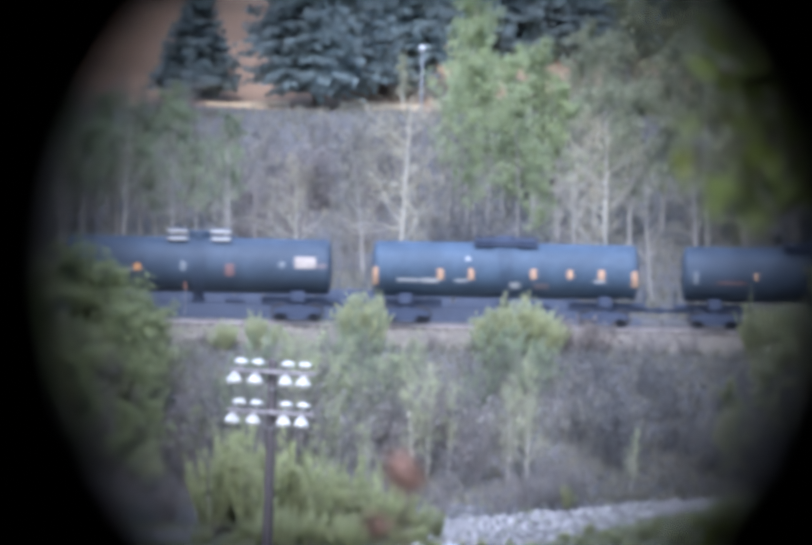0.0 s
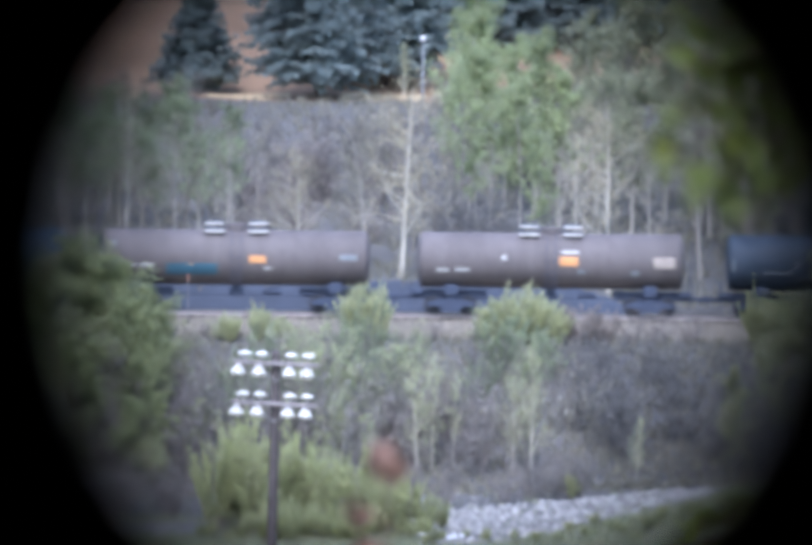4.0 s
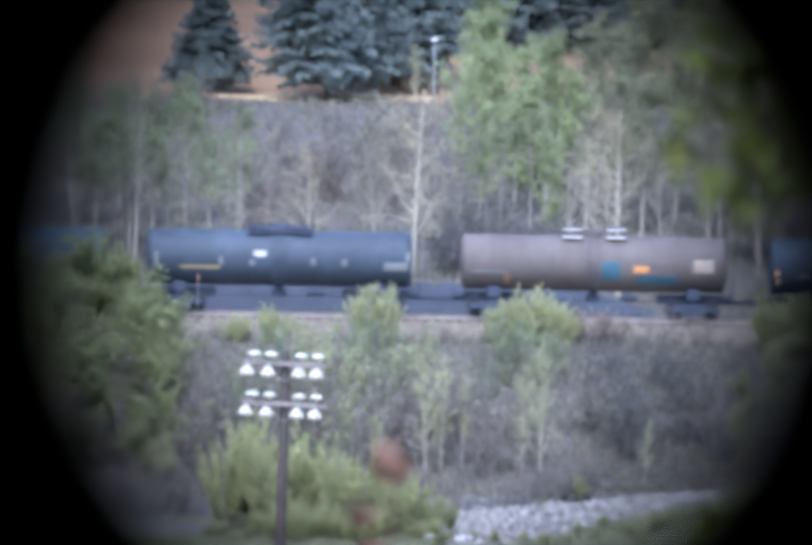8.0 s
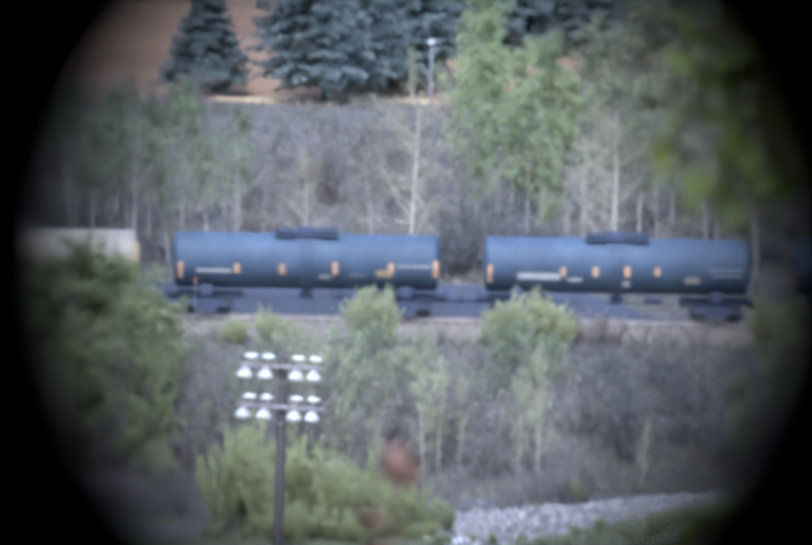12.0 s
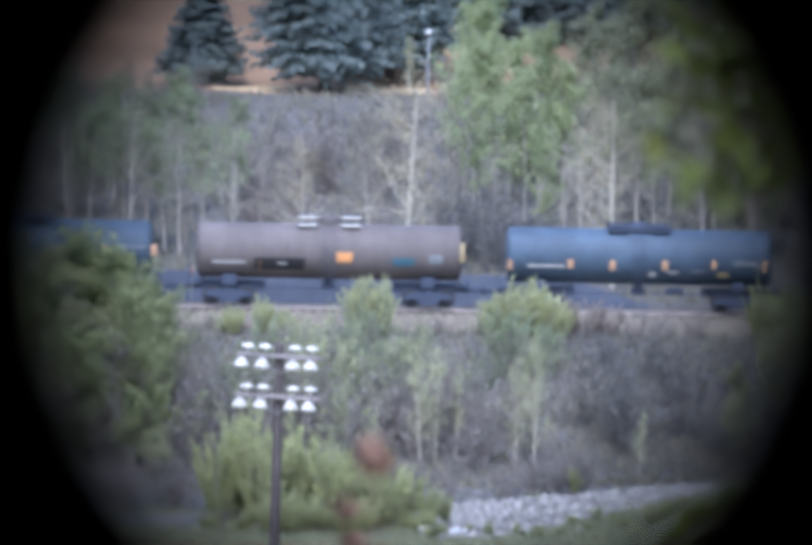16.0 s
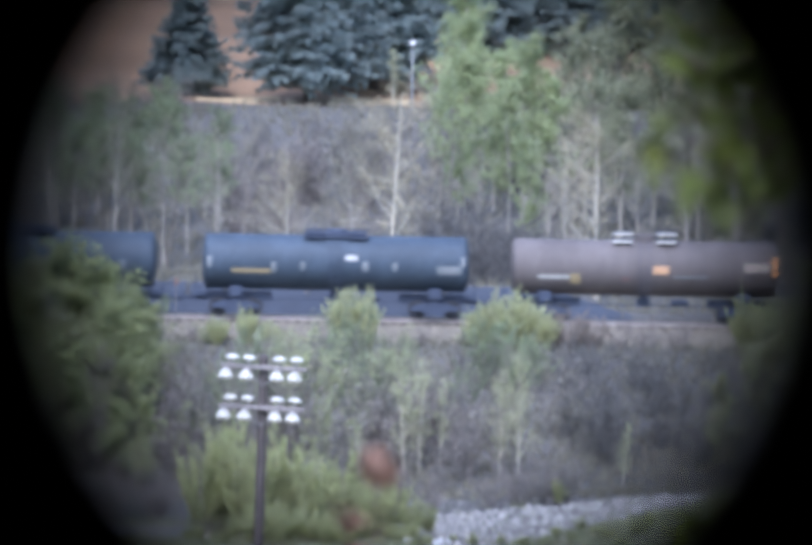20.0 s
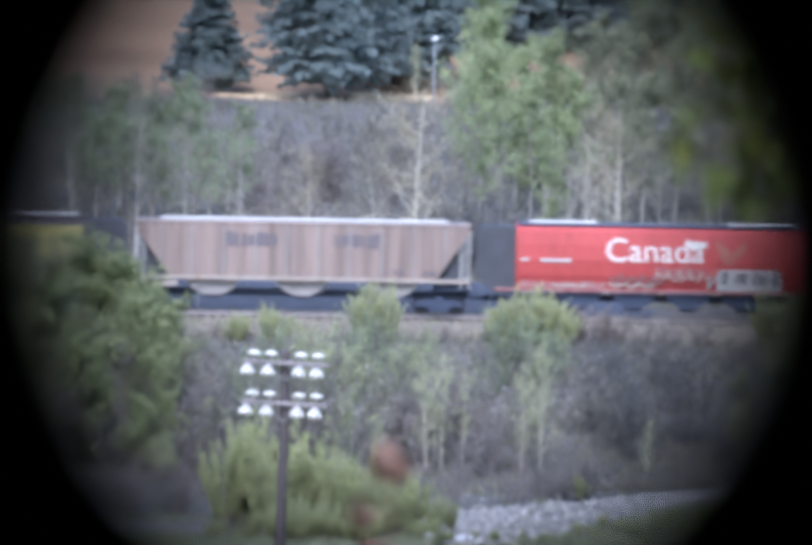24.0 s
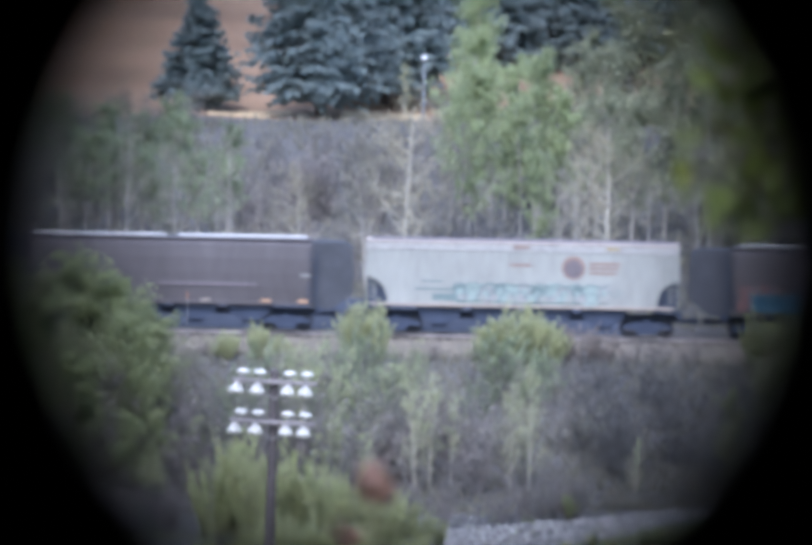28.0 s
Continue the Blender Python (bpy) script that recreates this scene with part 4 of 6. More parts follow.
# Train
def bogie(parent, x):
    b = new("bogie")
    b.parent = parent
    b.location = (x, 0, 0)
    for s in (-1, 1):
        bm = bmesh.new()
        pts = [(-1.25, 0.42), (-1.2, 0.66), (-0.62, 0.82), (0.62, 0.82), (1.2, 0.66), (1.25, 0.42), (0.7, 0.44), (0.42, 0.22), (-0.42, 0.22), (-0.7, 0.44)]
        a = [bm.verts.new((px, s * 1.0, pz)) for px, pz in pts]
        c = [bm.verts.new((px, s * 1.16, pz)) for px, pz in pts]
        bm.faces.new(a), bm.faces.new(c[::-1])
        for k in range(len(pts)):
            bm.faces.new((a[k], a[(k + 1) % len(pts)], c[(k + 1) % len(pts)], c[k]))
        bmesh.ops.recalc_face_normals(bm, faces=bm.faces)
        part("side_frame", bm, "under", b)
        bm = bmesh.new()
        for px in (-0.2, 0.0, 0.2):
            rod(bm, (px, s * 1.06, 0.24), (px, s * 1.06, 0.62), 0.08, n=8)
        part("spring", bm, "wheel", b)
    part("bolster", boxes((-0.2, 0.2, -1.15, 1.15, 0.55, 0.95), bevel=0.03), "under", b)
    for px in (-0.88, 0.88):
        bm = bmesh.new()
        for s in (-1, 1):
            lathe(bm, [(0.06, s * 0.60), (0.16, s * 0.60), (0.18, s * 0.66), (0.40, s * 0.68), (0.49, s * 0.665), (0.49, s * 0.695), (0.46, s * 0.70), (0.455, s * 0.80), (0.38, s * 0.80), (0.20, s * 0.75), (0.14, s * 0.80), (0.06, s * 0.80)], axis="Y", n=20)
            for q in range(4):
                a = q * math.pi / 2
                rod(bm, (0.30 * math.cos(a), s * 0.73, 0.30 * math.sin(a)), (0.30 * math.cos(a), s * 0.785, 0.30 * math.sin(a)), 0.05, n=6)
        rod(bm, (0, -1.05, 0), (0, 1.05, 0), 0.08, n=10)
        w = part("wheelset", bm, "wheel", b, "dark steel wheels on one axle")
        w.location = (px, 0, 0.46)
        WHEELS[px > 0].append(w)
    return b


WHEELS = {False: [], True: []}


def couplings(parent, half):
    for s in (-1, 1):
        bm = bmesh.new()
        box(bm, min(s * half, s * (half + 0.75)), max(s * half, s * (half + 0.75)), -0.11, 0.11, 0.76, 0.98, bevel=0.02)
        box(bm, min(s * (half + 0.62), s * (half + 0.95)), max(s * (half + 0.62), s * (half + 0.95)), -0.2, 0.2, 0.70, 1.04, bevel=0.05)
        part("coupler", bm, "under", parent)


def tank_car(paint, white_rails, R=1.42, zc=2.77, L=13.7, band=True):
    car = root("tank_car", pose(0, TRACK, 0), "", "tank car")
    half = L / 2
    bm = bmesh.new()
    prof = [(0.0, -half)] + [(R * a, -half + b) for a, b in ((0.5, 0.03), (0.8, 0.09), (0.92, 0.14), (0.975, 0.20), (0.995, 0.28), (1.0, 0.38))]
    prof += [(R, -half / 2), (R * 1.001, 0), (R, half / 2)] + [(r, -x) for r, x in prof[:0:-1]] + [(0.0, half)]
    lathe(bm, prof, axis="X", n=56)
    for v in bm.verts:
        v.co.z += zc
    part("tank", bm, paint, car, smooth=True)
    if band:
        for x in (-half * 0.62, -half * 0.2, half * 0.2, half * 0.62):
            bm = bmesh.new()
            lathe(bm, [(R - 0.01, x - 0.05), (R + 0.012, x - 0.045), (R + 0.012, x + 0.045), (R - 0.01, x + 0.05)], axis="X", n=56, caps=False)
            for v in bm.verts:
                v.co.z += zc
            part("band", bm, paint, car, smooth=False)
    top = zc + R
    # dome, platform and its railings
    bm = bmesh.new()
    lathe(bm, [(0.55, top - 0.15), (0.55, top + 0.26), (0.50, top + 0.33), (0.0, top + 0.36)], n=18)
    part("fittings_dome", bm, "under" if not white_rails else paint, car)
    bm = bmesh.new()
    for x0, x1 in ((-1.65, -0.6), (0.6, 1.65)):
        box(bm, x0, x1, -0.95, 0.95, top - 0.12, top - 0.06)
    part("platform", bm, "under", car)
    if not white_rails:
        bm = boxes((-1.55, 1.55, -0.82, 0.82, top - 0.14, top + 0.16), bevel=0.03)
        part("fittings_housing", bm, "under", car)
    for s in (-1, 1):
        x0, x1 = sorted((s * 0.62, s * 1.62))
        for y in (-0.95, 0.95):
            rail = None
            for x in (x0 + 0.03, x1 - 0.03):
                bm = bmesh.new()
                rod(bm, (x, y, top - 0.12), (x, y, top + 0.36), 0.02, n=6)
                rail = part("railing_post", bm, "under", car)
            near = white_rails and y < 0
            for z0, z1 in ((top + 0.32, top + 0.43), (top - 0.10, top + 0.03)) if white_rails else ((top + 0.22, top + 0.28), (top - 0.14, top - 0.08)):
                part("rail_bar", boxes((x0, x1, y - 0.03, y + 0.03, z0, z1), bevel=0.008), "railing_white" if near else "under", rail, "white painted bar" if near else "")
    # ladder on each side at the middle
    for y in (-1, 1):
        bm = bmesh.new()
        for x in (-0.22, 0.22):
            rod(bm, (x, y * (R + 0.10), 1.0), (x, y * (R + 0.10), zc + 0.3), 0.02, n=5)
            rod(bm, (x, y * (R + 0.10), zc + 0.3), (x, y * 0.9, top), 0.02, n=5)
        for k in range(7):
            rod(bm, (-0.22, y * (R + 0.10), 1.05 + 0.3 * k), (0.22, y * (R + 0.10), 1.05 + 0.3 * k), 0.014, n=5)
        part("ladder", bm, "under", car)
    # sills, saddles, end platforms
    for s in (-1, 1):
        bm = bmesh.new()
        a, b = sorted((s * (half - 3.6), s * (half + 0.35)))
        box(bm, a, b, -0.32, 0.32, 0.78, 1.22, bevel=0.02)
        part("stub_sill", bm, "under", car)
        x = s * (half - 1.75)
        bm = boxes((x - 0.35, x + 0.35, -1.25, 1.25, 1.0, 1.55), bevel=0.05)
        part("saddle", bm, "under", car)
        bm = boxes((min(s * (half - 0.25), s * (half + 0.35)), max(s * (half - 0.25), s * (half + 0.35)), -1.4, 1.4, 1.06, 1.14))
        part("end_platform", bm, "under", car)
        xe = s * (half + 0.3)
        bm = rods(((xe, -1.36, 1.1), (xe, -1.36, 2.1)), ((xe, 1.36, 1.1), (xe, 1.36, 2.1)), ((xe, -1.36, 2.1), (xe, 1.36, 2.1)), ((xe, -1.36, 1.6), (xe, 1.36, 1.6)), ((xe, -1.36, 0.5), (xe, -1.36, 1.1)), ((xe, -1.0, 0.5), (xe, -1.36, 0.5)), r=0.022)
        part("handrail", bm, "under", car)
        bogie(car, x)
    bm = bmesh.new()
    rod(bm, (-0.35, 0, zc - R - 0.35), (0.35, 0, zc - R - 0.35), 0.2, n=12)
    box(bm, -0.2, 0.2, -0.2, 0.2, zc - R - 0.55, zc - R + 0.05)
    part("outlet_valve", bm, "under", car)
    part("brake_cylinder", rods(((1.4, -0.55, 1.05), (2.3, -0.55, 1.05)), r=0.18, n=10), "under", car)
    part("brake_rod", rods(((-half + 2, -0.6, 0.9), (half - 2, -0.6, 0.9)), r=0.03), "under", car)
    couplings(car, half + 0.3)
    return car


def tank_plate(car, material, x, z, w, h, R=1.42, zc=2.77, name="marking"):
    """A thin plate that follows the tank's round side."""
    bm = bmesh.new()
    n = max(2, int(h / 0.12))
    cols = []
    for r in (R + 0.016, R + 0.002):
        col = []
        for k in range(n + 1):
            a = max(-1.35, min(1.35, math.asin(max(-0.98, min(0.98, (z - h / 2 + h * k / n - zc) / R)))))
            y, zz = -r * math.cos(a), zc + r * math.sin(a)
            col.append((bm.verts.new((x - w / 2, y, zz)), bm.verts.new((x + w / 2, y, zz))))
        cols.append(col)
    f, g = cols
    for k in range(n):
        bm.faces.new((f[k][0], f[k][1], f[k + 1][1], f[k + 1][0]))
        bm.faces.new((f[k][0], f[k + 1][0], g[k + 1][0], g[k][0]))
        bm.faces.new((f[k][1], g[k][1], g[k + 1][1], f[k + 1][1]))
    bm.faces.new((f[0][0], g[0][0], g[0][1], f[0][1]))
    bm.faces.new((f[n][0], f[n][1], g[n][1], g[n][0]))
    bmesh.ops.recalc_face_normals(bm, faces=bm.faces)
    return part(name, bm, material, car)


CARS, PLACE = {}, (21.61, 5.74, -9.97, -25.71, -41.55, -57.66, -73.27, -89.10, -105.19, -120.87, -136.74, -152.65, -168.28, -184.18, -200.05, -215.89, -231.57, -247.37, -263.39, -280.05, -298.41, -316.71, -334.59, -352.69)
BLACK, BLUE, BROWN = "black tank car with pale stencils, dark platform on top", "blue-black tank car with amber reflectors along its side", "dusty brown tank car with white railings on top"
KINDS = {"black": (("black_tank", False), (0, 3, 8, 17, 18), BLACK), "blue": (("blue_tank", False), (1, 6, 9, 10, 11, 13, 15), BLUE), "brown": (("brown_tank", True), (4, 5, 7, 14, 16), BROWN), "railed": (("black_tank", True), (2,), "blue-black tank car with white railings and a cream panel")}
for spec, numbers, label in KINDS.values():
    first = tank_car(*spec)
    first["label"] = label
    CARS[numbers[0]] = first
    for k in numbers[1:]:
        CARS[k] = copy_thing(first, pose(0, TRACK, 0))
        for o in CARS[k].children_recursive:
            if o.name.startswith("wheelset"):
                WHEELS[o.location.x > 0].append(o)
CARS[12] = tank_car("white_tank", True, R=1.44, zc=2.79, L=14.0)
CARS[12]["label"] = "white tank car with rust streaks and a pale platform"
MARKS = {
    0: [("pale", -6.12, 2.65, 0.21, 0.66), ("red", -4.31, 2.42, 1.54, 0.13), ("yellow", -3.03, 2.76, 0.24, 0.34)],
    1: [("yellow", -6.66, 2.46, 0.29, 0.82), ("yellow", -3.33, 2.6, 0.37, 0.5), ("yellow", -1.76, 2.63, 0.34, 0.5), ("yellow", 1.43, 2.7, 0.34, 0.45), ("yellow", 3.31, 2.71, 0.34, 0.4), ("yellow", 4.91, 2.71, 0.37, 0.45), ("yellow", 6.61, 2.53, 0.32, 0.72), ("white", -4.97, 2.28, 1.09, 0.13), ("white", -3.88, 2.27, 0.88, 0.19), ("white", -2.26, 2.3, 0.66, 0.11), ("white", 0.48, 2.09, 0.48, 0.27), ("mauve", 1.84, 2.07, 0.74, 0.29), ("white", 4.82, 2.36, 0.61, 0.11), ("white", 6.0, 1.43, 0.8, 0.11), ("white", -1.93, 3.4, 0.21, 0.13)],
    2: [("white", -5.01, 2.5, 0.77, 0.13), ("white", -3.75, 2.52, 0.74, 0.16), ("orange", -3.14, 2.69, 0.37, 0.34), ("white", -5.61, 1.93, 0.11, 0.11), ("pale", -0.78, 2.78, 0.27, 0.45), ("red", 1.58, 2.61, 0.42, 0.61), ("cream", 5.45, 3.04, 1.06, 0.56), ("mauve", 6.3, 2.89, 0.53, 0.24), ("pale", 4.27, 2.91, 0.24, 0.29)],
    3: [("pale", -6.52, 2.69, 0.13, 0.61), ("pale", -4.2, 2.35, 1.54, 0.11), ("pale", -3.22, 2.76, 0.21, 0.4), ("pale", -1.74, 2.73, 0.21, 0.4), ("white", 0.94, 3.09, 0.69, 0.24), ("pale", 1.58, 2.81, 0.11, 0.34), ("pale", 3.13, 2.86, 0.13, 0.34), ("pale", 5.83, 2.63, 1.35, 0.4), ("pale", -2.08, 2.06, 2.6, 0.11)],
    4: [("white", -5.54, 2.32, 0.58, 0.16), ("white", -4.53, 2.34, 0.74, 0.16), ("white", -2.4, 2.97, 0.24, 0.24), ("white", 0.99, 3.29, 0.88, 0.13), ("orange", 0.91, 2.83, 0.93, 0.45), ("pale", 1.56, 2.29, 0.37, 0.19), ("pale", 4.31, 2.24, 0.4, 0.29), ("cream", 5.81, 2.79, 1.11, 0.56)],
    5: [("white", -5.51, 2.41, 0.88, 0.16), ("white", -4.55, 2.42, 0.82, 0.16), ("blue", -2.26, 2.23, 2.6, 0.56), ("yellow", -2.31, 2.46, 0.21, 0.11), ("orange", 1.08, 2.76, 0.85, 0.34), ("pale", 5.73, 2.89, 0.9, 0.29), ("pale", -6.26, 3.51, 0.27, 0.29), ("white", 1.63, 2.29, 0.4, 0.11)],
    6: [("yellow", -6.43, 2.32, 0.29, 0.72), ("yellow", -3.31, 2.48, 0.37, 0.4), ("yellow", -1.56, 2.42, 0.32, 0.45), ("yellow", 0.54, 2.44, 0.34, 0.5), ("yellow", 2.49, 2.49, 0.32, 0.5), ("yellow", 4.38, 2.53, 0.32, 0.45), ("yellow", 6.42, 2.45, 0.27, 0.82), ("white", -4.47, 2.34, 1.88, 0.11), ("white", 0.8, 2.05, 0.64, 0.11), ("white", 2.11, 2.14, 0.56, 0.11), ("white", 0.74, 1.57, 0.32, 0.16), ("pale", 5.78, 2.63, 1.01, 0.29), ("pale", 5.78, 2.1, 0.74, 0.11)],
    7: [("pale", -5.32, 2.35, 1.8, 0.11), ("orange", -4.42, 2.04, 0.11, 0.5), ("blue", 0.88, 2.48, 0.95, 0.93), ("orange", 2.45, 2.57, 0.8, 0.34), ("blue", 3.29, 2.03, 2.07, 0.45), ("cream", 5.62, 2.77, 1.03, 0.66), ("mauve", 3.43, 2.4, 1.27, 0.19)],
    8: [("pale", -6.29, 2.65, 0.19, 0.77), ("ochre", -4.07, 2.33, 2.02, 0.16), ("pale", -2.98, 2.67, 0.16, 0.45), ("white", -0.98, 3.06, 0.61, 0.29), ("pale", -1.39, 2.6, 0.21, 0.29), ("pale", 1.74, 2.69, 0.16, 0.4), ("pale", 3.33, 2.65, 0.21, 0.34), ("pale", 5.98, 2.5, 1.27, 0.4), ("pale", 6.59, 2.99, 0.16, 0.45)],
    9: [("red", -6.76, 2.32, 0.27, 0.72), ("yellow", -4.89, 2.54, 0.34, 0.45), ("yellow", -3.31, 2.57, 0.37, 0.45), ("yellow", -1.55, 2.55, 0.29, 0.4), ("yellow", 1.41, 2.58, 0.32, 0.45), ("yellow", 3.16, 2.61, 0.37, 0.4), ("yellow", 5.03, 2.6, 0.4, 0.4), ("white", -4.79, 2.25, 1.72, 0.11), ("pale", -2.53, 2.03, 0.66, 0.11), ("cream", -1.22, 3.11, 0.53, 0.13), ("ochre", 2.07, 2.09, 0.53, 0.29), ("pale", 2.1, 2.73, 0.8, 0.19), ("pale", 5.89, 2.56, 0.95, 0.29), ("pale", 6.15, 1.53, 1.06, 0.19)],
    10: [("yellow", -6.51, 2.34, 0.27, 0.82), ("yellow", -2.76, 2.49, 0.29, 0.45), ("yellow", -1.09, 2.52, 0.34, 0.45), ("yellow", 0.53, 2.55, 0.34, 0.45), ("yellow", 2.06, 2.57, 0.32, 0.34), ("white", -4.0, 2.25, 2.15, 0.32), ("white", -2.16, 2.1, 0.69, 0.16), ("cream", 3.86, 2.15, 0.74, 0.34), ("pale", 5.53, 2.69, 1.75, 0.13), ("pale", 5.61, 2.4, 1.49, 0.13), ("white", -3.29, 1.26, 0.5, 0.11), ("white", 0.48, 1.91, 0.34, 0.29)],
    11: [("yellow", -6.43, 2.31, 0.29, 0.72), ("yellow", -3.54, 2.41, 0.34, 0.4), ("yellow", -1.23, 2.4, 0.34, 0.45), ("yellow", 1.47, 2.47, 0.29, 0.56), ("yellow", 4.34, 2.54, 0.34, 0.45), ("yellow", 6.62, 2.5, 0.29, 0.77), ("white", -4.72, 2.29, 1.75, 0.13), ("white", 0.96, 2.04, 0.58, 0.13), ("pale", 2.68, 2.14, 0.85, 0.11), ("ochre", 4.01, 2.25, 0.85, 0.34), ("pale", 5.49, 2.64, 1.7, 0.19)],
    12: [("rust", -0.08, 2.99, 1.06, 1.78), ("grey", -5.03, 2.51, 0.88, 0.19), ("grey", -3.89, 2.53, 0.98, 0.19), ("ochre", 4.2, 2.79, 0.72, 0.61), ("dark", 5.71, 2.55, 1.14, 0.61), ("ochre", 6.89, 2.84, 0.37, 1.51), ("ochre", -6.55, 2.49, 0.32, 0.98)],
    13: [("yellow", -6.6, 2.31, 0.27, 0.5), ("yellow", -3.5, 2.42, 0.37, 0.4), ("yellow", -1.35, 2.37, 0.37, 0.45), ("yellow", 1.33, 2.42, 0.37, 0.45), ("yellow", 3.85, 2.48, 0.32, 0.4), ("yellow", 6.43, 2.44, 0.29, 0.61), ("white", -4.75, 2.29, 1.91, 0.13), ("white", 0.69, 1.93, 0.37, 0.24), ("white", 1.75, 2.05, 0.58, 0.11), ("pale", 3.0, 2.12, 0.74, 0.11), ("ochre", 4.3, 1.96, 0.58, 0.29), ("pale", 5.49, 2.56, 1.38, 0.24)],
    14: [("white", -5.1, 2.21, 1.67, 0.13), ("dark", -2.54, 2.17, 2.6, 0.61), ("orange", -3.53, 2.1, 0.21, 0.34), ("white", -2.39, 2.2, 0.48, 0.11), ("orange", 0.8, 2.55, 0.8, 0.5), ("blue", 3.82, 2.36, 1.11, 0.4), ("pale", 5.46, 2.52, 0.69, 0.45), ("ochre", 6.82, 2.87, 0.21, 0.98)],
    15: [("yellow", -6.15, 2.58, 0.37, 0.82), ("yellow", -2.89, 2.61, 0.37, 0.4), ("yellow", -1.3, 2.63, 0.37, 0.4), ("yellow", 1.98, 2.63, 0.34, 0.45), ("yellow", 4.38, 2.73, 0.32, 0.45), ("yellow", 6.88, 2.76, 0.34, 0.5), ("white", -4.31, 2.53, 1.94, 0.13), ("white", -2.73, 2.27, 0.42, 0.11), ("white", 1.09, 2.14, 0.42, 0.24), ("ochre", 3.85, 2.24, 0.64, 0.29), ("pale", 5.66, 2.9, 1.46, 0.13)],
    16: [("white", -4.64, 2.33, 1.62, 0.19), ("ochre", -3.53, 2.25, 0.5, 0.5), ("yellow", 0.86, 2.75, 0.8, 0.4), ("pale", 2.4, 2.41, 1.75, 0.11), ("orange", 6.68, 2.99, 0.29, 0.98), ("cream", 5.78, 2.95, 1.35, 0.45), ("red", -0.96, 2.27, 0.34, 0.13)],
    17: [("pale", -6.47, 2.81, 0.21, 0.56), ("ochre", -4.33, 2.38, 1.99, 0.19), ("pale", -3.18, 2.59, 0.21, 0.5), ("pale", -1.69, 2.65, 0.21, 0.4), ("white", 0.81, 3.1, 0.61, 0.24), ("pale", 1.52, 2.69, 0.27, 0.45), ("pale", 3.03, 2.69, 0.21, 0.4), ("pale", 5.81, 2.54, 1.22, 0.4), ("pale", 6.52, 2.98, 0.19, 0.45)],
    18: [("yellow", -6.42, 2.42, 0.21, 0.4), ("orange", -4.4, 2.38, 0.27, 0.4), ("yellow", -2.77, 2.42, 0.24, 0.45), ("yellow", -1.25, 2.45, 0.21, 0.45), ("yellow", 1.79, 2.51, 0.19, 0.4), ("red", 2.52, 2.45, 0.64, 0.34), ("ochre", 3.39, 2.58, 0.16, 0.34), ("pale", 5.14, 2.61, 0.16, 0.4), ("white", -1.57, 3.27, 0.32, 0.19)],
}
for k, rows in MARKS.items():
    for kind, x, z, w, h in rows:
        if kind == "yellow" and w < 0.6:
            w, h = w * 0.72, h * 1.1
        name = {"yellow": "reflector", "orange": "placard", "white": "stencil_bar", "pale": "stencil_bar", "blue": "graffiti_patch"}.get(kind, "marking")
        tank_plate(CARS[k], kind, x, z, w, h, *((1.44, 2.79) if k == 12 else (1.42, 2.77)), name=name)
CARS[0]["label"] = "black tank car with a few amber reflectors"
CARS[18]["label"] = "dull black tank car with amber reflectors"
for k, text in ((5, "dusty brown tank car with a blue patch and orange placard"), (7, "dusty brown tank car with bright blue patches"), (14, "dusty brown tank car with a black panel and orange placard"), (4, "dusty brown tank car with an orange placard")):
    CARS[k]["label"] = text
for k in sorted(CARS):
    CARS[k]["group"] = "cars of the freight train"


def slab(bm, poly, y0, y1):
    """A plate of the outline poly (x, z) between y0 and y1."""
    a = [bm.verts.new((x, y0, z)) for x, z in poly]
    b = [bm.verts.new((x, y1, z)) for x, z in poly]
    bm.faces.new(a), bm.faces.new(b[::-1])
    for k in range(len(poly)):
        bm.faces.new((a[k], b[k], b[(k + 1) % len(poly)], a[(k + 1) % len(poly)]))
    bmesh.ops.recalc_face_normals(bm, faces=bm.faces)
    return bm


def hopper_under(car, half, bays, bay_paint, z0):
    n = len(bays)
    for x, w in bays:
        bm = bmesh.new()
        slab(bm, [(x - w / 2, z0 + 0.1), (x + w / 2, z0 + 0.1), (x + w * 0.36, z0 - 0.55), (x + w * 0.14, z0 - 0.85), (x - w * 0.14, z0 - 0.85), (x - w * 0.36, z0 - 0.55)], -1.25, 1.25)
        bay = part("hopper_bay", bm, bay_paint, car)
        part("outlet_gate", boxes((x - 0.4, x + 0.4, -0.9, 0.9, z0 - 1.02, z0 - 0.85), bevel=0.02), "under", bay)
    part("centre_sill", boxes((-half - 0.2, half + 0.2, -0.32, 0.32, 0.8, 1.15), bevel=0.02), "under", car)
    for s in (-1, 1):
        bogie(car, s * (half - 1.6))
        part("end_sill", boxes((min(s * (half - 0.1), s * (half + 0.15)), max(s * (half - 0.1), s * (half + 0.15)), -1.45, 1.45, 0.95, 1.35), bevel=0.02), "under", car)
    couplings(car, half + 0.1)


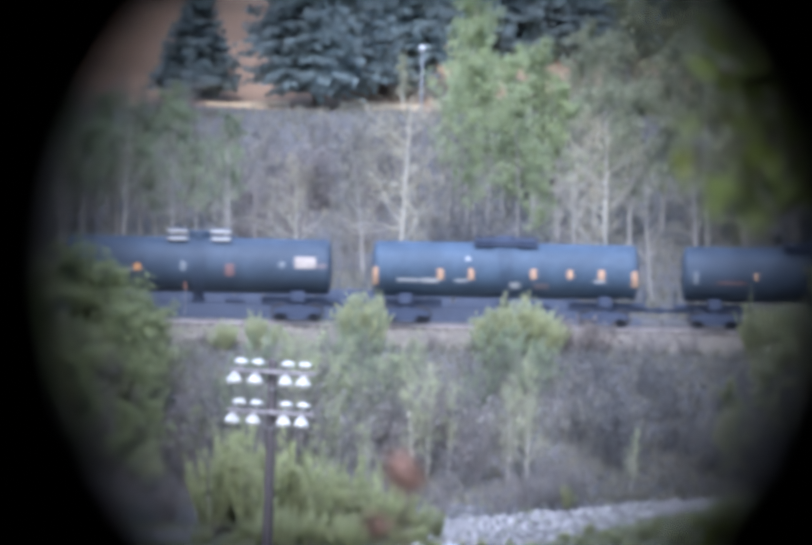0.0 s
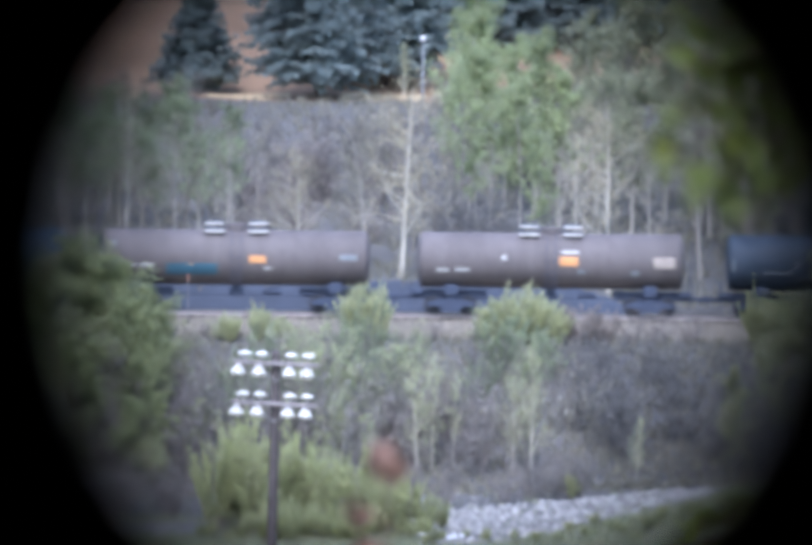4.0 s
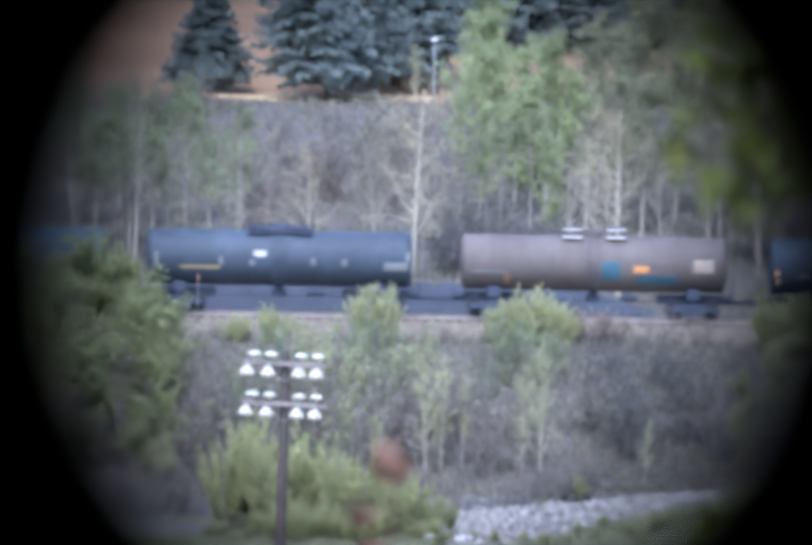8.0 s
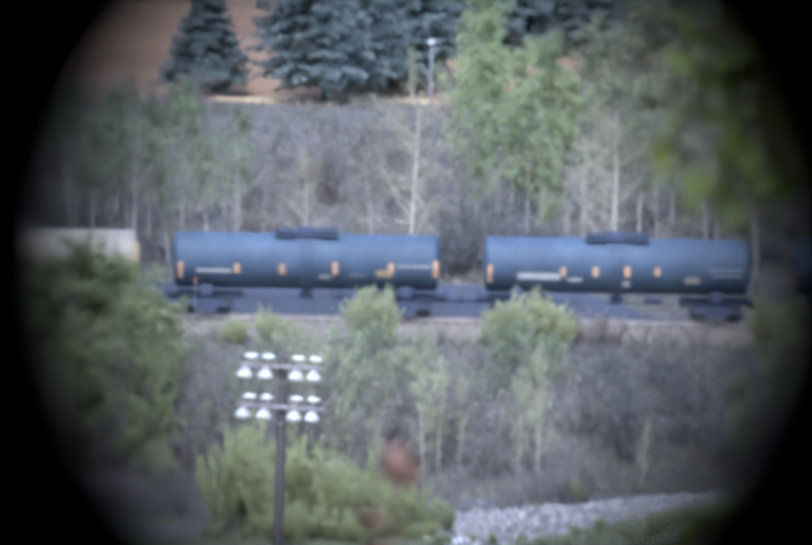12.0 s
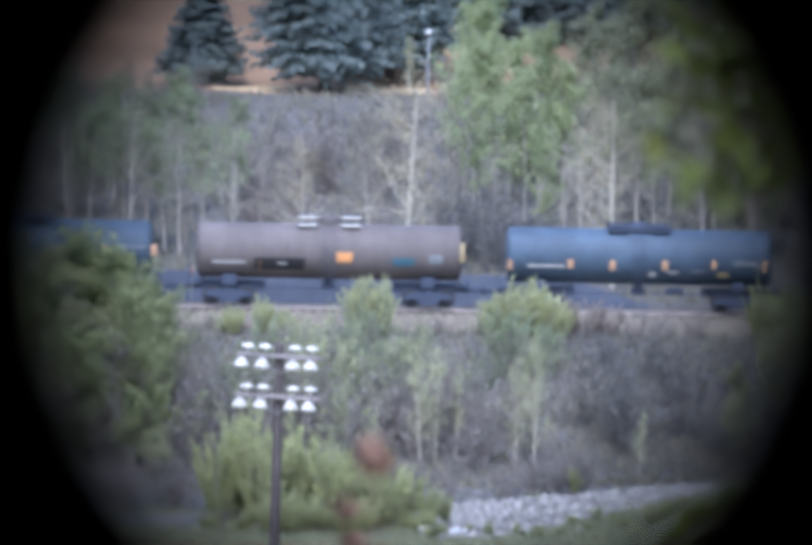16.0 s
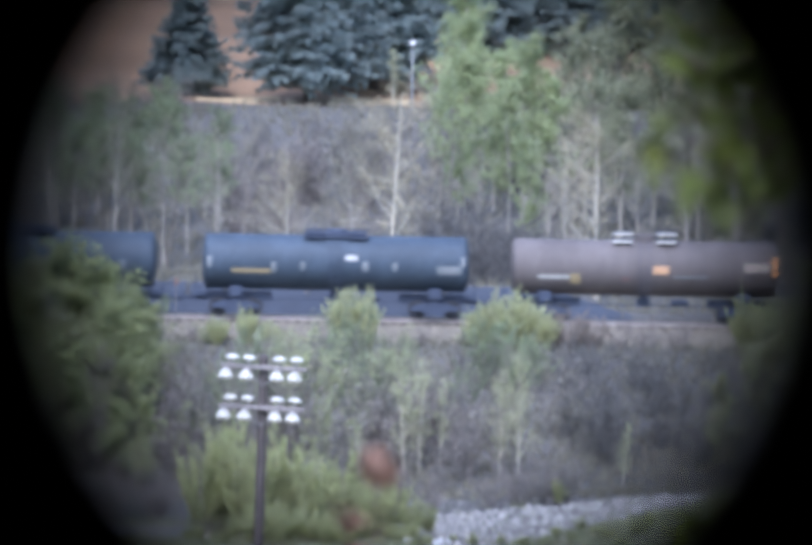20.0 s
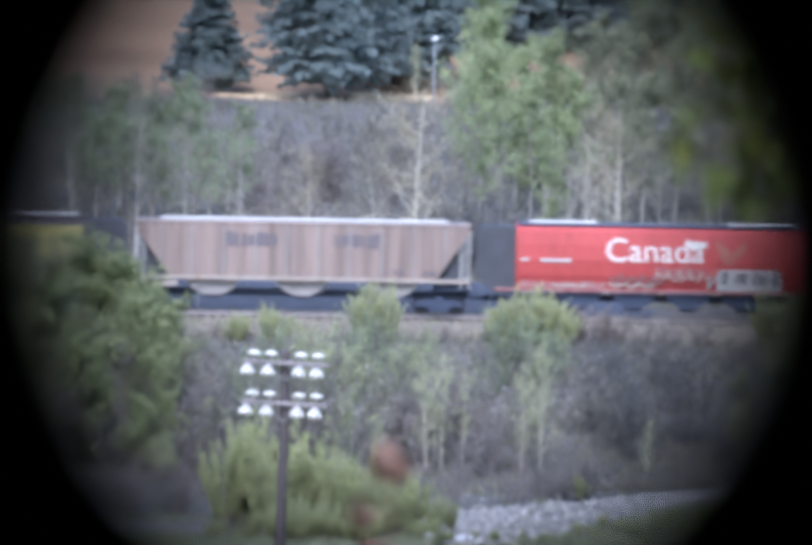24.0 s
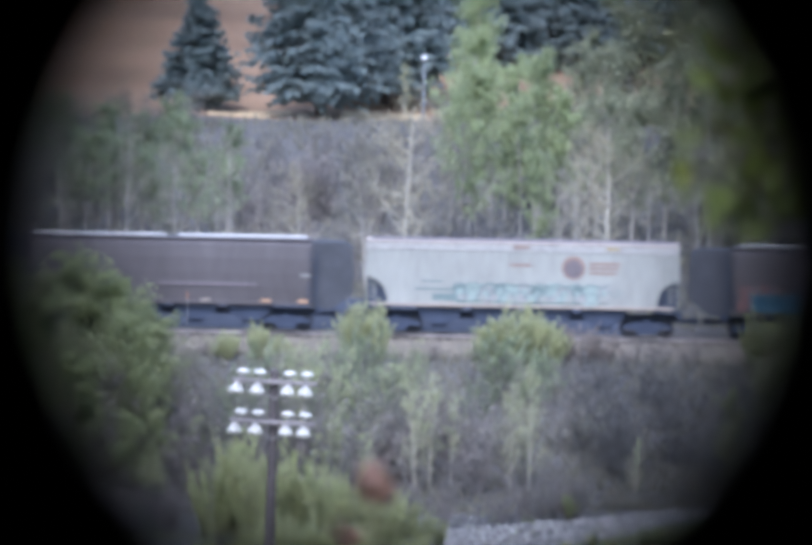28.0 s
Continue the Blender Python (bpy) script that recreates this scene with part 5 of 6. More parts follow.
def end_cage(car, half, z0, z1, material):
    """Corner posts, ladder and hand rails at both ends."""
    for s in (-1, 1):
        xe = s * (half - 0.06)
        for y in (-1.48, 1.48):
            bm = rods(((xe, y, z0), (xe, y, z1)), ((xe - s * 0.45, y, z0), (xe - s * 0.45, y, z1)), *[((xe, y, z0 + 0.3 * k), (xe - s * 0.45, y, z0 + 0.3 * k)) for k in range(1, int((z1 - z0) / 0.3))], r=0.03, n=5)
            part("ladder", bm, material, car)
        part("end_rail", rods(((xe, -1.48, z0 + 0.9), (xe, 1.48, z0 + 0.9)), ((xe, -1.48, z1), (xe, 1.48, z1)), r=0.03), material, car)


def side_plate(car, material, x, z, w, h, y=-1.52, name="marking", turn=0.0):
    bm = bmesh.new()
    if name.startswith("graffiti"):
        # sprayed shapes have rounded, slightly uneven outlines
        q = random.Random(int(x * 100) + int(z * 10))
        rim, c = [], 0.09 if name == "graffiti_panel" else 0.34 * min(w, h)
        for k in range(24):
            a = 2 * math.pi * (k + 0.5) / 24
            f = q.uniform(-0.02, 0.02)
            rim.append((math.copysign(w / 2 - c, math.cos(a)) + (c + f) * math.cos(a), math.copysign(h / 2 - c, math.sin(a)) + (c + f) * math.sin(a)))
        slab(bm, rim, -0.012, 0.010)
    else:
        box(bm, -w / 2, w / 2, -0.012, 0.010, -h / 2, h / 2)
    ob = part(name, bm, material, car)
    ob.matrix_local = pose(x, y, z, 0, turn, 0)
    return ob


def roof_gear(car, half, z, hatches, paint):
    """Running boards and the long hatch covers of the roof."""
    part("running_board", boxes((-half * 0.97, half * 0.97, -0.75, -0.5, z + 0.07, z + 0.10), (-half * 0.97, half * 0.97, 0.5, 0.75, z + 0.07, z + 0.10)), "iron", car)
    for x0, x1 in hatches:
        bm = boxes((x0, x1, -0.45, 0.45, z - 0.05, z + 0.175), bevel=0.03)
        part("roof_hatch", bm, paint, car, "long pale roof hatch cover")


def graffiti(car, x0, x1, z, h, paints, y, seed, n, core=""):
    """A row of fat sprayed shapes, outlined ones with a core colour."""
    r = random.Random(seed)
    w = (x1 - x0) / n
    for k in range(n):
        xk, zk, wk, hk, a = x0 + w * (k + 0.5) + r.uniform(-0.05, 0.05), z + r.uniform(-0.06, 0.06) * h, w * r.uniform(0.75, 1.15), h * r.uniform(0.7, 1.0), r.uniform(-12, 12)
        ob = side_plate(car, paints[k % len(paints)], xk, zk, wk, hk, y - 0.004 * (k % 3), "graffiti_bar", a)
        if core:
            side_plate(car, core, xk + r.uniform(-0.04, 0.04), zk, wk * 0.5, hk * 0.5, y - 0.016 - 0.004 * (k % 3), "graffiti_core", a)


def spray_line(car, material, pts, w, y, name="graffiti_line"):
    """A sprayed ribbon of width w along the points (x, z) of a car's side."""
    P = np.array(pts, float)
    d = unit(np.gradient(P, axis=0))
    n = np.stack((-d[:, 1], d[:, 0]), axis=1) * w / 2
    bm = bmesh.new()
    rows = [[bm.verts.new((q[0], yy, q[1])) for q in (p + m, p - m) for yy in (y, y + 0.012)] for p, m in zip(P, n)]
    for a, b in zip(rows, rows[1:]):
        for i, j in ((0, 2), (2, 3), (3, 1), (1, 0)):
            bm.faces.new((a[i], a[j], b[j], b[i]))
    bm.faces.new([rows[0][i] for i in (0, 1, 3, 2)]), bm.faces.new([rows[-1][i] for i in (0, 2, 3, 1)])
    bmesh.ops.recalc_face_normals(bm, faces=bm.faces)
    return part(name, bm, material, car)


def scrawl(x0, x1, z, h, turns, seed):
    """A looping scrawl from x0 to x1."""
    r = random.Random(seed)
    p, q, n = r.uniform(0, 6), r.uniform(1.6, 2.4), turns * 10
    return [(x0 + (x1 - x0) * k / n + 0.16 * h * math.sin(6.28 * turns * k / n + p), z + 0.5 * h * math.cos(6.28 * turns * k / n) * (0.75 + 0.25 * math.sin(q * 6.28 * k / n + p))) for k in range(n + 1)]


def body_profile(bm, half, prof, inset=0.0):
    """A long body of the cross-section prof (y, z)."""
    ends = [[bm.verts.new((x, y, z)) for y, z in prof] for x in (-half, -half + 0.12, half - 0.12, half)]
    for e in (0, 3):
        for v in ends[e]:
            v.co.y *= 0.96
    for A, B in zip(ends, ends[1:]):
        for k in range(len(prof)):
            bm.faces.new((A[k], A[(k + 1) % len(prof)], B[(k + 1) % len(prof)], B[k]))
    bm.faces.new(ends[0]), bm.faces.new(ends[3])
    bmesh.ops.recalc_face_normals(bm, faces=bm.faces)
    return bm


def bulge(z0, z1, wide, roof, tuck=0.10):
    side = [(-wide + tuck, z0), (-wide + tuck * 0.3, z0 + 0.25 * (z1 - z0)), (-wide, z0 + 0.5 * (z1 - z0)), (-wide + 0.02, z0 + 0.75 * (z1 - z0)), (-wide + 0.10, z1 - 0.1), (-wide + 0.3, z1 + 0.05), (-0.6, roof)]
    return side + [(-y, z) for y, z in side[::-1]]


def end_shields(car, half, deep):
    """Sloping end sheets behind the end ladders, extended to paint shade into the gaps."""
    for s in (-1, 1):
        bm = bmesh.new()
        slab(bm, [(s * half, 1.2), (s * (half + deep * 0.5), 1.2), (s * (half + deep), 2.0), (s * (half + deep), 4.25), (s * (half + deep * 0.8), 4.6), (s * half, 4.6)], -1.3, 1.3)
        part("end_sheet", bm, "end_shade", car, "end sheet darkened for the shaded gap")


# Red cylindrical grain hopper
car = root("covered_hopper_car", pose(0, TRACK, 0), "red cylindrical covered hopper car with white lettering and graffiti", "hopper car")
CARS[19] = car
body = part("body", body_profile(bmesh.new(), 7.45, bulge(1.42, 4.55, 1.55, 4.78, 0.34)), "red_hopper", car)
end_shields(car, 7.45, 2.05)
roof_gear(car, 7.45, 4.72, ((-6.7, -3.3), (3.4, 6.8)), "railing_white")
part("roof", boxes((-7.4, 7.4, -1.2, 1.2, 4.66, 4.80), bevel=0.04), "under", car)
part("side_sill", boxes((-8.5, 7.8, -1.53, -1.44, 1.34, 1.50), bevel=0.01), "grime", car, "dusty pink side sill")
hopper_under(car, 7.6, [(-4.2, 2.6), (-1.4, 2.6), (1.4, 2.6), (4.2, 2.6)], "under", 1.4)
cu = bpy.data.curves.new("wordmark", "FONT")
cu.body, cu.size, cu.extrude, cu.align_x, cu.offset = "Canada", 1.70, 0.012, "CENTER", 0.008
tmp = new("wordmark", cu)
me = bpy.data.meshes.new_from_object(tmp.evaluated_get(bpy.context.evaluated_depsgraph_get()))
bpy.data.objects.remove(tmp)
me.materials.clear()
me.materials.append(M["letter"])
word = new("lettering", me)
word.parent = car
word.matrix_local = pose(-0.35, -1.575, 2.95, 90, 0, 0)
word["label"] = "white painted word"
bm = boxes((1.35, 2.3, -1.58, -1.565, 3.68, 4.02))
part("flag", bm, "letter", car, "small white flag mark")
for k, (x, z, t) in enumerate(((3.2, 3.2, -30), (3.75, 3.2, 30), (3.3, 3.55, -40), (3.9, 3.55, 40), (3.0, 3.7, -20), (4.15, 3.7, 25))):
    side_plate(car, "wheat", x, z, 0.22, 0.7, -1.575, "emblem_stroke", t)
side_plate(car, "grey", 4.5, 2.05, 3.3, 1.1, -1.52, "graffiti_panel")
graffiti(car, 3.1, 6.0, 2.15, 0.7, ("dark", "grey", "mauve"), -1.535, 3, 9, "chalk")
graffiti(car, -7.2, -2.8, 1.72, 0.35, ("grime",), -1.46, 5, 9)
spray_line(car, "grime", scrawl(-0.4, 2.3, 2.35, 0.85, 6, 4), 0.13, -1.515)
spray_line(car, "cream", scrawl(-0.2, 2.6, 2.3, 0.7, 5, 5), 0.07, -1.53)
spray_line(car, "red", scrawl(-2.6, 0.2, 2.0, 0.55, 5, 6), 0.12, -1.50)
spray_line(car, "cream", scrawl(-2.7, -0.3, 1.72, 0.18, 3, 7), 0.14, -1.485)
spray_line(car, "chalk", scrawl(2.3, 2.75, 1.9, 0.7, 1, 8), 0.10, -1.51)
spray_line(car, "cream", scrawl(-5.6, -3.8, 1.66, 0.08, 2, 9), 0.12, -1.485)
side_plate(car, "white", -7.0, 2.98, 0.4, 0.14, -1.57)
side_plate(car, "white", -5.4, 2.95, 1.6, 0.16, -1.57)

# Faded pink-brown three-bay hopper with ribbed, sloping sides
car = root("covered_hopper_car", pose(0, TRACK, 0), "faded pinkish-brown ribbed covered hopper car with sloping ends", "hopper car")
CARS[20] = car
half = 8.6
bm = slab(bmesh.new(), [(-half, 4.28), (-half, 4.5), (half, 4.5), (half, 4.28), (half - 1.75, 1.85), (-half + 1.75, 1.85)], -1.46, 1.46)
part("body", bm, "brown_hopper", car)
part("roof", boxes((-half, half, -1.5, 1.5, 4.48, 4.62), bevel=0.04), "brown_hopper", car)
roof_gear(car, half, 4.60, ((-7.3, 7.4),), "railing_white")
for k in range(21):
    x = -half + 0.5 + (2 * half - 1.0) * k / 20
    lo = 1.85 + max(0.0, (abs(x) - (half - 1.75)) / 1.75 * 2.43)
    part("rib", boxes((x - 0.05, x + 0.05, -1.60, -1.455, lo, 4.46)), "pink_bay" if k % 2 else "brown_hopper", car)
part("side_sill", boxes((-half, half, -1.56, -1.40, 1.66, 1.84), (-half, half, 1.40, 1.56, 1.66, 1.84), bevel=0.01), "cream", car, "pale dusty side sill")
end_cage(car, half, 1.35, 4.3, "railing_white")
# Added sheets fill the sloping ends; their shade is in the colour.
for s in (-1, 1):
    part("slope_sheet", slab(bmesh.new(), [(s * (half - 0.3), 1.7), (s * (half - 0.3), 3.7), (s * (half - 1.8), 1.7)], -1.15, 1.15), "end_shade", car, "shaded slope sheet")
hopper_under(car, half, [(-4.6, 3.0), (0.0, 2.8), (4.6, 2.9)], "pink_bay", 1.72)
for x0, x1 in ((-3.9, -1.3), (1.5, 3.9)):
    graffiti(car, x0, x1, 3.75, 0.8, ("mauve",), -1.475, int(x1 * 10), 7)
side_plate(car, "mauve", 4.9, 2.2, 0.5, 0.2), side_plate(car, "mauve", 6.5, 2.15, 0.7, 0.2), side_plate(car, "cream", -7.0, 1.45, 1.2, 0.3)
for s in (-1, 1):
    part("body_frame", boxes((min(s * half, s * (half - 1.9)), max(s * half, s * (half - 1.9)), -0.9, 0.9, 1.2, 1.5)), "under", car)


def plain_hopper(label, half, paint, hatches):
    car = root("covered_hopper_car", pose(0, TRACK, 0), label, "hopper car")
    part("body", body_profile(bmesh.new(), half, bulge(1.45, 4.5, 1.52, 4.72)), paint, car)
    part("roof", boxes((-half, half, -1.25, 1.25, 4.62, 4.74), bevel=0.04), "dark_hopper", car)
    roof_gear(car, half, 4.68, hatches, "railing_white")
    part("side_sill", boxes((-half, half, -1.53, -1.42, 1.36, 1.52), bevel=0.01), paint, car)
    end_shields(car, half, 2.15)
    end_cage(car, half + 0.35, 1.3, 4.2, "under")
    hopper_under(car, half + 0.35, [(-4.2, 2.6), (-1.4, 2.6), (1.4, 2.6), (4.2, 2.6)], "under", 1.4)
    return car


# Dark brown hopper with a yellow graffiti panel
car = CARS[21] = plain_hopper("dark brown covered hopper car with yellow, blue and white graffiti", 7.15, "dark_hopper", ((-6.7, -3.4), (-0.1, 6.7)))
side_plate(car, "olive", 4.95, 3.25, 4.2, 2.1, -1.545, "graffiti_panel")
side_plate(car, "lemon", 4.95, 4.02, 4.15, 0.56, -1.56, "graffiti_band")
side_plate(car, "lemon", 3.05, 3.1, 0.34, 1.7, -1.56, "graffiti_band")
side_plate(car, "lemon", 5.1, 3.2, 0.28, 1.6, -1.56, "graffiti_band", 4)
side_plate(car, "dark_hopper", 4.05, 3.2, 0.95, 0.8, -1.565, "graffiti_patch")
side_plate(car, "mauve", 4.2, 2.55, 1.5, 0.6, -1.570, "graffiti_patch")
side_plate(car, "lemon", 3.7, 2.85, 1.1, 0.12, -1.585, "graffiti_stroke", 35)
side_plate(car, "olive", 6.1, 3.25, 1.6, 1.0, -1.565, "graffiti_patch", 6)
graffiti(car, 5.0, 7.0, 2.35, 0.45, ("mauve", "dark_hopper", "pink"), -1.565, 11, 5)
graffiti(car, 0.9, 4.3, 2.0, 0.75, ("chalk", "grey", "chalk"), -1.575, 12, 12, "mauve")
side_plate(car, "blue", -4.85, 1.92, 2.75, 0.92, -1.556, "graffiti_panel")
for x, z, w, h in ((-4.85, 2.30, 2.5, 0.09), (-4.85, 1.53, 2.6, 0.09), (-6.12, 1.92, 0.10, 0.7), (-3.56, 1.92, 0.10, 0.7), (-5.2, 1.95, 0.07, 0.6), (-4.3, 1.9, 0.07, 0.6)):
    side_plate(car, "sky_blue", x, z, w, h, -1.572, "graffiti_outline", 3)
side_plate(car, "pink", -1.3, 2.0, 3.0, 0.75, -1.556, "graffiti_panel")
graffiti(car, -2.8, 0.2, 1.98, 0.6, ("cream", "pink", "mauve"), -1.572, 14, 9, "pink")
side_plate(car, "mauve", -0.9, 2.75, 1.8, 0.4, -1.556, "graffiti_patch", -8)
graffiti(car, -6.7, -4.6, 2.62, 0.5, ("red", "mauve", "pink"), -1.555, 15, 6)
side_plate(car, "red", -6.5, 1.95, 0.6, 0.9, -1.55, "graffiti_patch", 20)

spray_line(car, "chalk", scrawl(0.9, 4.3, 2.05, 0.85, 9, 41), 0.09, -1.61)
spray_line(car, "grey", scrawl(1.1, 4.0, 1.95, 0.5, 7, 42), 0.07, -1.615)
spray_line(car, "red", scrawl(-6.9, -4.4, 2.5, 0.6, 4, 43), 0.10, -1.572)
spray_line(car, "cream", scrawl(-2.9, 0.5, 1.62, 0.1, 3, 44), 0.10, -1.59)
spray_line(car, "olive", scrawl(4.6, 6.9, 2.5, 0.7, 5, 45), 0.10, -1.585)

# Light grey hopper with an orange-brown emblem and mint graffiti
car = CARS[22] = root("covered_hopper_car", pose(0, TRACK, 0), "light grey covered hopper car with orange-brown emblem and mint graffiti", "hopper car")
half = 8.03
arc = [(half - 1.15 + 1.15 * (1 - math.cos(a)), 1.5 + 1.45 * math.sin(a)) for a in [k * math.pi / 16 for k in range(9)]]
poly = [(-half, 4.68), (half, 4.68)] + arc[::-1] + [(-x, z) for x, z in arc]
part("body", slab(bmesh.new(), poly, -1.5, 1.5), "grey_hopper", car)
part("top_band", boxes((-half, half, -1.53, 1.53, 4.34, 4.42), bevel=0.01), "grey", car)
part("roof", boxes((-half, half, -1.52, 1.52, 4.68, 4.80), bevel=0.05), "cream", car)
part("top_stripe", boxes((-half + 0.02, half - 0.02, -1.512, 1.512, 4.43, 4.66), bevel=0.004), "grey", car, "whitish stripe under the roof")
roof_gear(car, half, 4.72, ((-7.6, 7.6),), "mauve")
part("side_sill", boxes((-half + 0.3, half - 0.3, -1.54, -1.42, 1.46, 1.62), bevel=0.01), "cream", car)
for s in (-1, 1):
    part("end_shield", boxes((min(s * (half - 1.3), s * (half - 0.1)), max(s * (half - 1.3), s * (half - 0.1)), -1.2, 1.2, 1.2, 2.9)), "under", car)
end_cage(car, half, 1.3, 4.3, "grey_hopper")
hopper_under(car, half, [(-4.2, 2.6), (-1.4, 2.6), (1.4, 2.6), (4.2, 2.6)], "under", 1.4)
bm = bmesh.new()
rod(bm, (2.6, -1.515, 3.55), (2.6, -1.50, 3.55), 0.60, n=28)
disc = part("emblem", bm, "emblem", car, "round orange-brown emblem")
bm = bmesh.new()
rod(bm, (2.6, -1.525, 3.5), (2.6, -1.515, 3.5), 0.46, n=20)
part("emblem_core", bm, "mauve", disc)
for z, w in ((3.78, 1.6), (3.55, 1.5), (3.3, 1.4)):
    side_plate(car, "emblem", 3.4 + w / 2, z, w, 0.12, -1.51)
side_plate(car, "emblem", -0.1, 3.65, 1.1, 0.13, -1.51), side_plate(car, "emblem", -0.1, 4.55, 0.8, 0.15, -1.53), side_plate(car, "ochre", 4.6, 4.55, 0.6, 0.15, -1.53)
side_plate(car, "teal", -4.6, 2.75, 1.0, 0.08, -1.51), side_plate(car, "teal", -4.4, 2.35, 2.2, 0.1, -1.51), side_plate(car, "teal", -4.0, 1.95, 1.2, 0.3, -1.51)
side_plate(car, "mint", 0.5, 2.15, 7.9, 1.0, -1.512, "graffiti_panel")
graffiti(car, -3.5, 4.5, 2.18, 1.12, ("teal", "mint", "chalk"), -1.528, 21, 12, "mint")
graffiti(car, -3.3, 4.3, 1.95, 0.4, ("chalk", "mint", "grey_hopper"), -1.556, 23, 15)

spray_line(car, "teal", scrawl(-3.4, 4.4, 2.62, 0.22, 9, 31), 0.07, -1.575)
spray_line(car, "teal", scrawl(-3.2, 4.2, 2.1, 0.8, 12, 32), 0.05, -1.58)
spray_line(car, "teal", scrawl(4.5, 5.0, 2.3, 0.5, 1, 33), 0.06, -1.515)

# Dark brown hopper at the end
car = CARS[23] = plain_hopper("plain dark brown covered hopper car with orange marks on the sill", 7.3, "dark_hopper", ((-6.9, -0.2), (0.4, 7.0)))
for x in (1.9, 5.0, 6.9):
    side_plate(car, "cream" if x < 5 else "yellow", x, 1.58, 0.5, 0.12, -1.545)
side_plate(car, "chalk", 7.0, 2.9, 0.5, 0.1, -1.53)
side_plate(car, "mauve", 2.0, 2.4, 5.0, 0.2, -1.535)

# Sleepers and stones
bm = bmesh.new()
box(bm, -0.115, 0.115, -1.3, 1.3, -0.36, -0.172, bevel=0.012)
tie_me = bpy.data.meshes.new("sleeper")
bm.to_mesh(tie_me)
bm.free()
tie_me.materials.append(M["tie"])
for k in range(120):
    s = new("sleeper", tie_me)
    s.parent = track
    s.matrix_local = pose(-33 + 0.55 * k, random.uniform(-0.03, 0.03), 0, 0, 0, random.uniform(-1, 1))
bm = bmesh.new()
for side in (-1, 1):
    for k in range(560):
        x = side * (33.3 + 0.55 * k)
        vs = [bm.verts.new((x + a, b, c)) for a in (-0.115, 0.115) for b in (-1.3, 1.3) for c in (-0.36, -0.172)]
        for f in ((0, 1, 3, 2), (4, 6, 7, 5), (0, 4, 5, 1), (2, 3, 7, 6), (1, 5, 7, 3), (0, 2, 6, 4)):
            bm.faces.new([vs[i] for i in f])
tagged(part("sleeper_row", bm, "tie", track), kind="stuff")


def scatter(name, count, where, sizes, material, label, category, seed):
    """Many loose stones as one mesh."""
    r = np.random.default_rng(seed)
    V, F = [], []
    shape = np.array([(1, 0, 0), (-1, 0, 0), (0, 1, 0), (0, -1, 0), (0, 0, 0.8), (0, 0, -0.8)], float)
    faces = [(0, 2, 4), (2, 1, 4), (1, 3, 4), (3, 0, 4), (2, 0, 5), (1, 2, 5), (3, 1, 5), (0, 3, 5)]
    while len(F) < count * 8:
        x, y = where(r)
        s = r.uniform(*sizes) * (2.2 if r.uniform() < 0.04 else 1.0)
        a = r.uniform(0, 6.28)
        rot = np.array(((math.cos(a), -math.sin(a), 0), (math.sin(a), math.cos(a), 0), (0, 0, 1)))
        b = len(V)
        pts = (shape * r.uniform(0.6, 1.3, size=(6, 3)) * s) @ rot.T + np.array((x, y, ground_z(x, y) + s * 0.25))
        V += [tuple(p) for p in pts]
        F += [tuple(b + i for i in f) for f in faces]
    tagged(new(name, data_mesh(name, V, F, material)), label, category, kind="stuff")


def on_gravel(r):
    while True:
        x, y = r.uniform(-1, 16), r.uniform(507, 536)
        if ground_kind(x, y) == 1 or r.uniform() < 0.04:
            return x, y


def on_left_gravel(r):
    return r.uniform(-14, -6.8), r.uniform(511, 520)


scatter("gravel_stones", 9000, on_gravel, (0.05, 0.14), "stone", "pale grey river stones on the bank", "stones", 7)
scatter("gravel_stones", 500, on_left_gravel, (0.05, 0.11), "stone", "pale stones among dry grass", "stones", 8)
scatter("ballast_stones", 6000, lambda r: (r.uniform(-26, 26), r.choice((r.uniform(562.6, 566.1), r.uniform(566.4, 571)))), (0.03, 0.065), "bstone", "brown-grey ballast stones", "ballast", 9)


for x, y, w, h in ((3.0, 510.5, 0.62, 0.24), (2.7, 509.6, 0.5, 0.22), (1.3, 511.2, 0.36, 0.2)):
    bm = bmesh.new()
    box(bm, -w / 2, w / 2, -0.2, 0.2, -0.05, h, bevel=0.05)
    for v in bm.verts:
        v.co += Vector((noise.noise(v.co * 3 + Vector((x, 0, 0))), noise.noise(v.co * 3 + Vector((0, x, 5))), noise.noise(v.co * 4 + Vector((9, 0, x))))) * 0.05
    rock = mesh_object("boulder", bm, M["lampwhite"])
    rock.matrix_world = pose(x, y, ground_z(x, y), 0, 0, x * 40)
    tagged(rock, "bleached white boulder on the river gravel", "boulder", "white boulders")


def on_bank(r):
    return r.uniform(-24, 24), r.uniform(536, 562.5)


def tufts(name, count, where, height, material, label, seed):
    """Grass tufts as one mesh of thin blades."""
    r = np.random.default_rng(seed)
    V, F = [], []
    for _ in range(count):
        x, y = where(r)
        z = ground_z(x, y)
        for b in range(5):
            a, h = r.uniform(0, 6.28), height * r.uniform(0.5, 1.3)
            dx, dy, w = math.cos(a), math.sin(a), 0.03
            n0 = len(V)
            ox, oy = x + r.uniform(-0.15, 0.15), y + r.uniform(-0.15, 0.15)
            V += [(ox - dy * w, oy + dx * w, z - 0.03), (ox + dy * w, oy - dx * w, z - 0.03), (ox + dx * h * 0.35, oy + dy * h * 0.35, z + h)]
            F.append((n0, n0 + 1, n0 + 2))
    tagged(new(name, data_mesh(name, V, F, material)), label, "grass", kind="stuff")


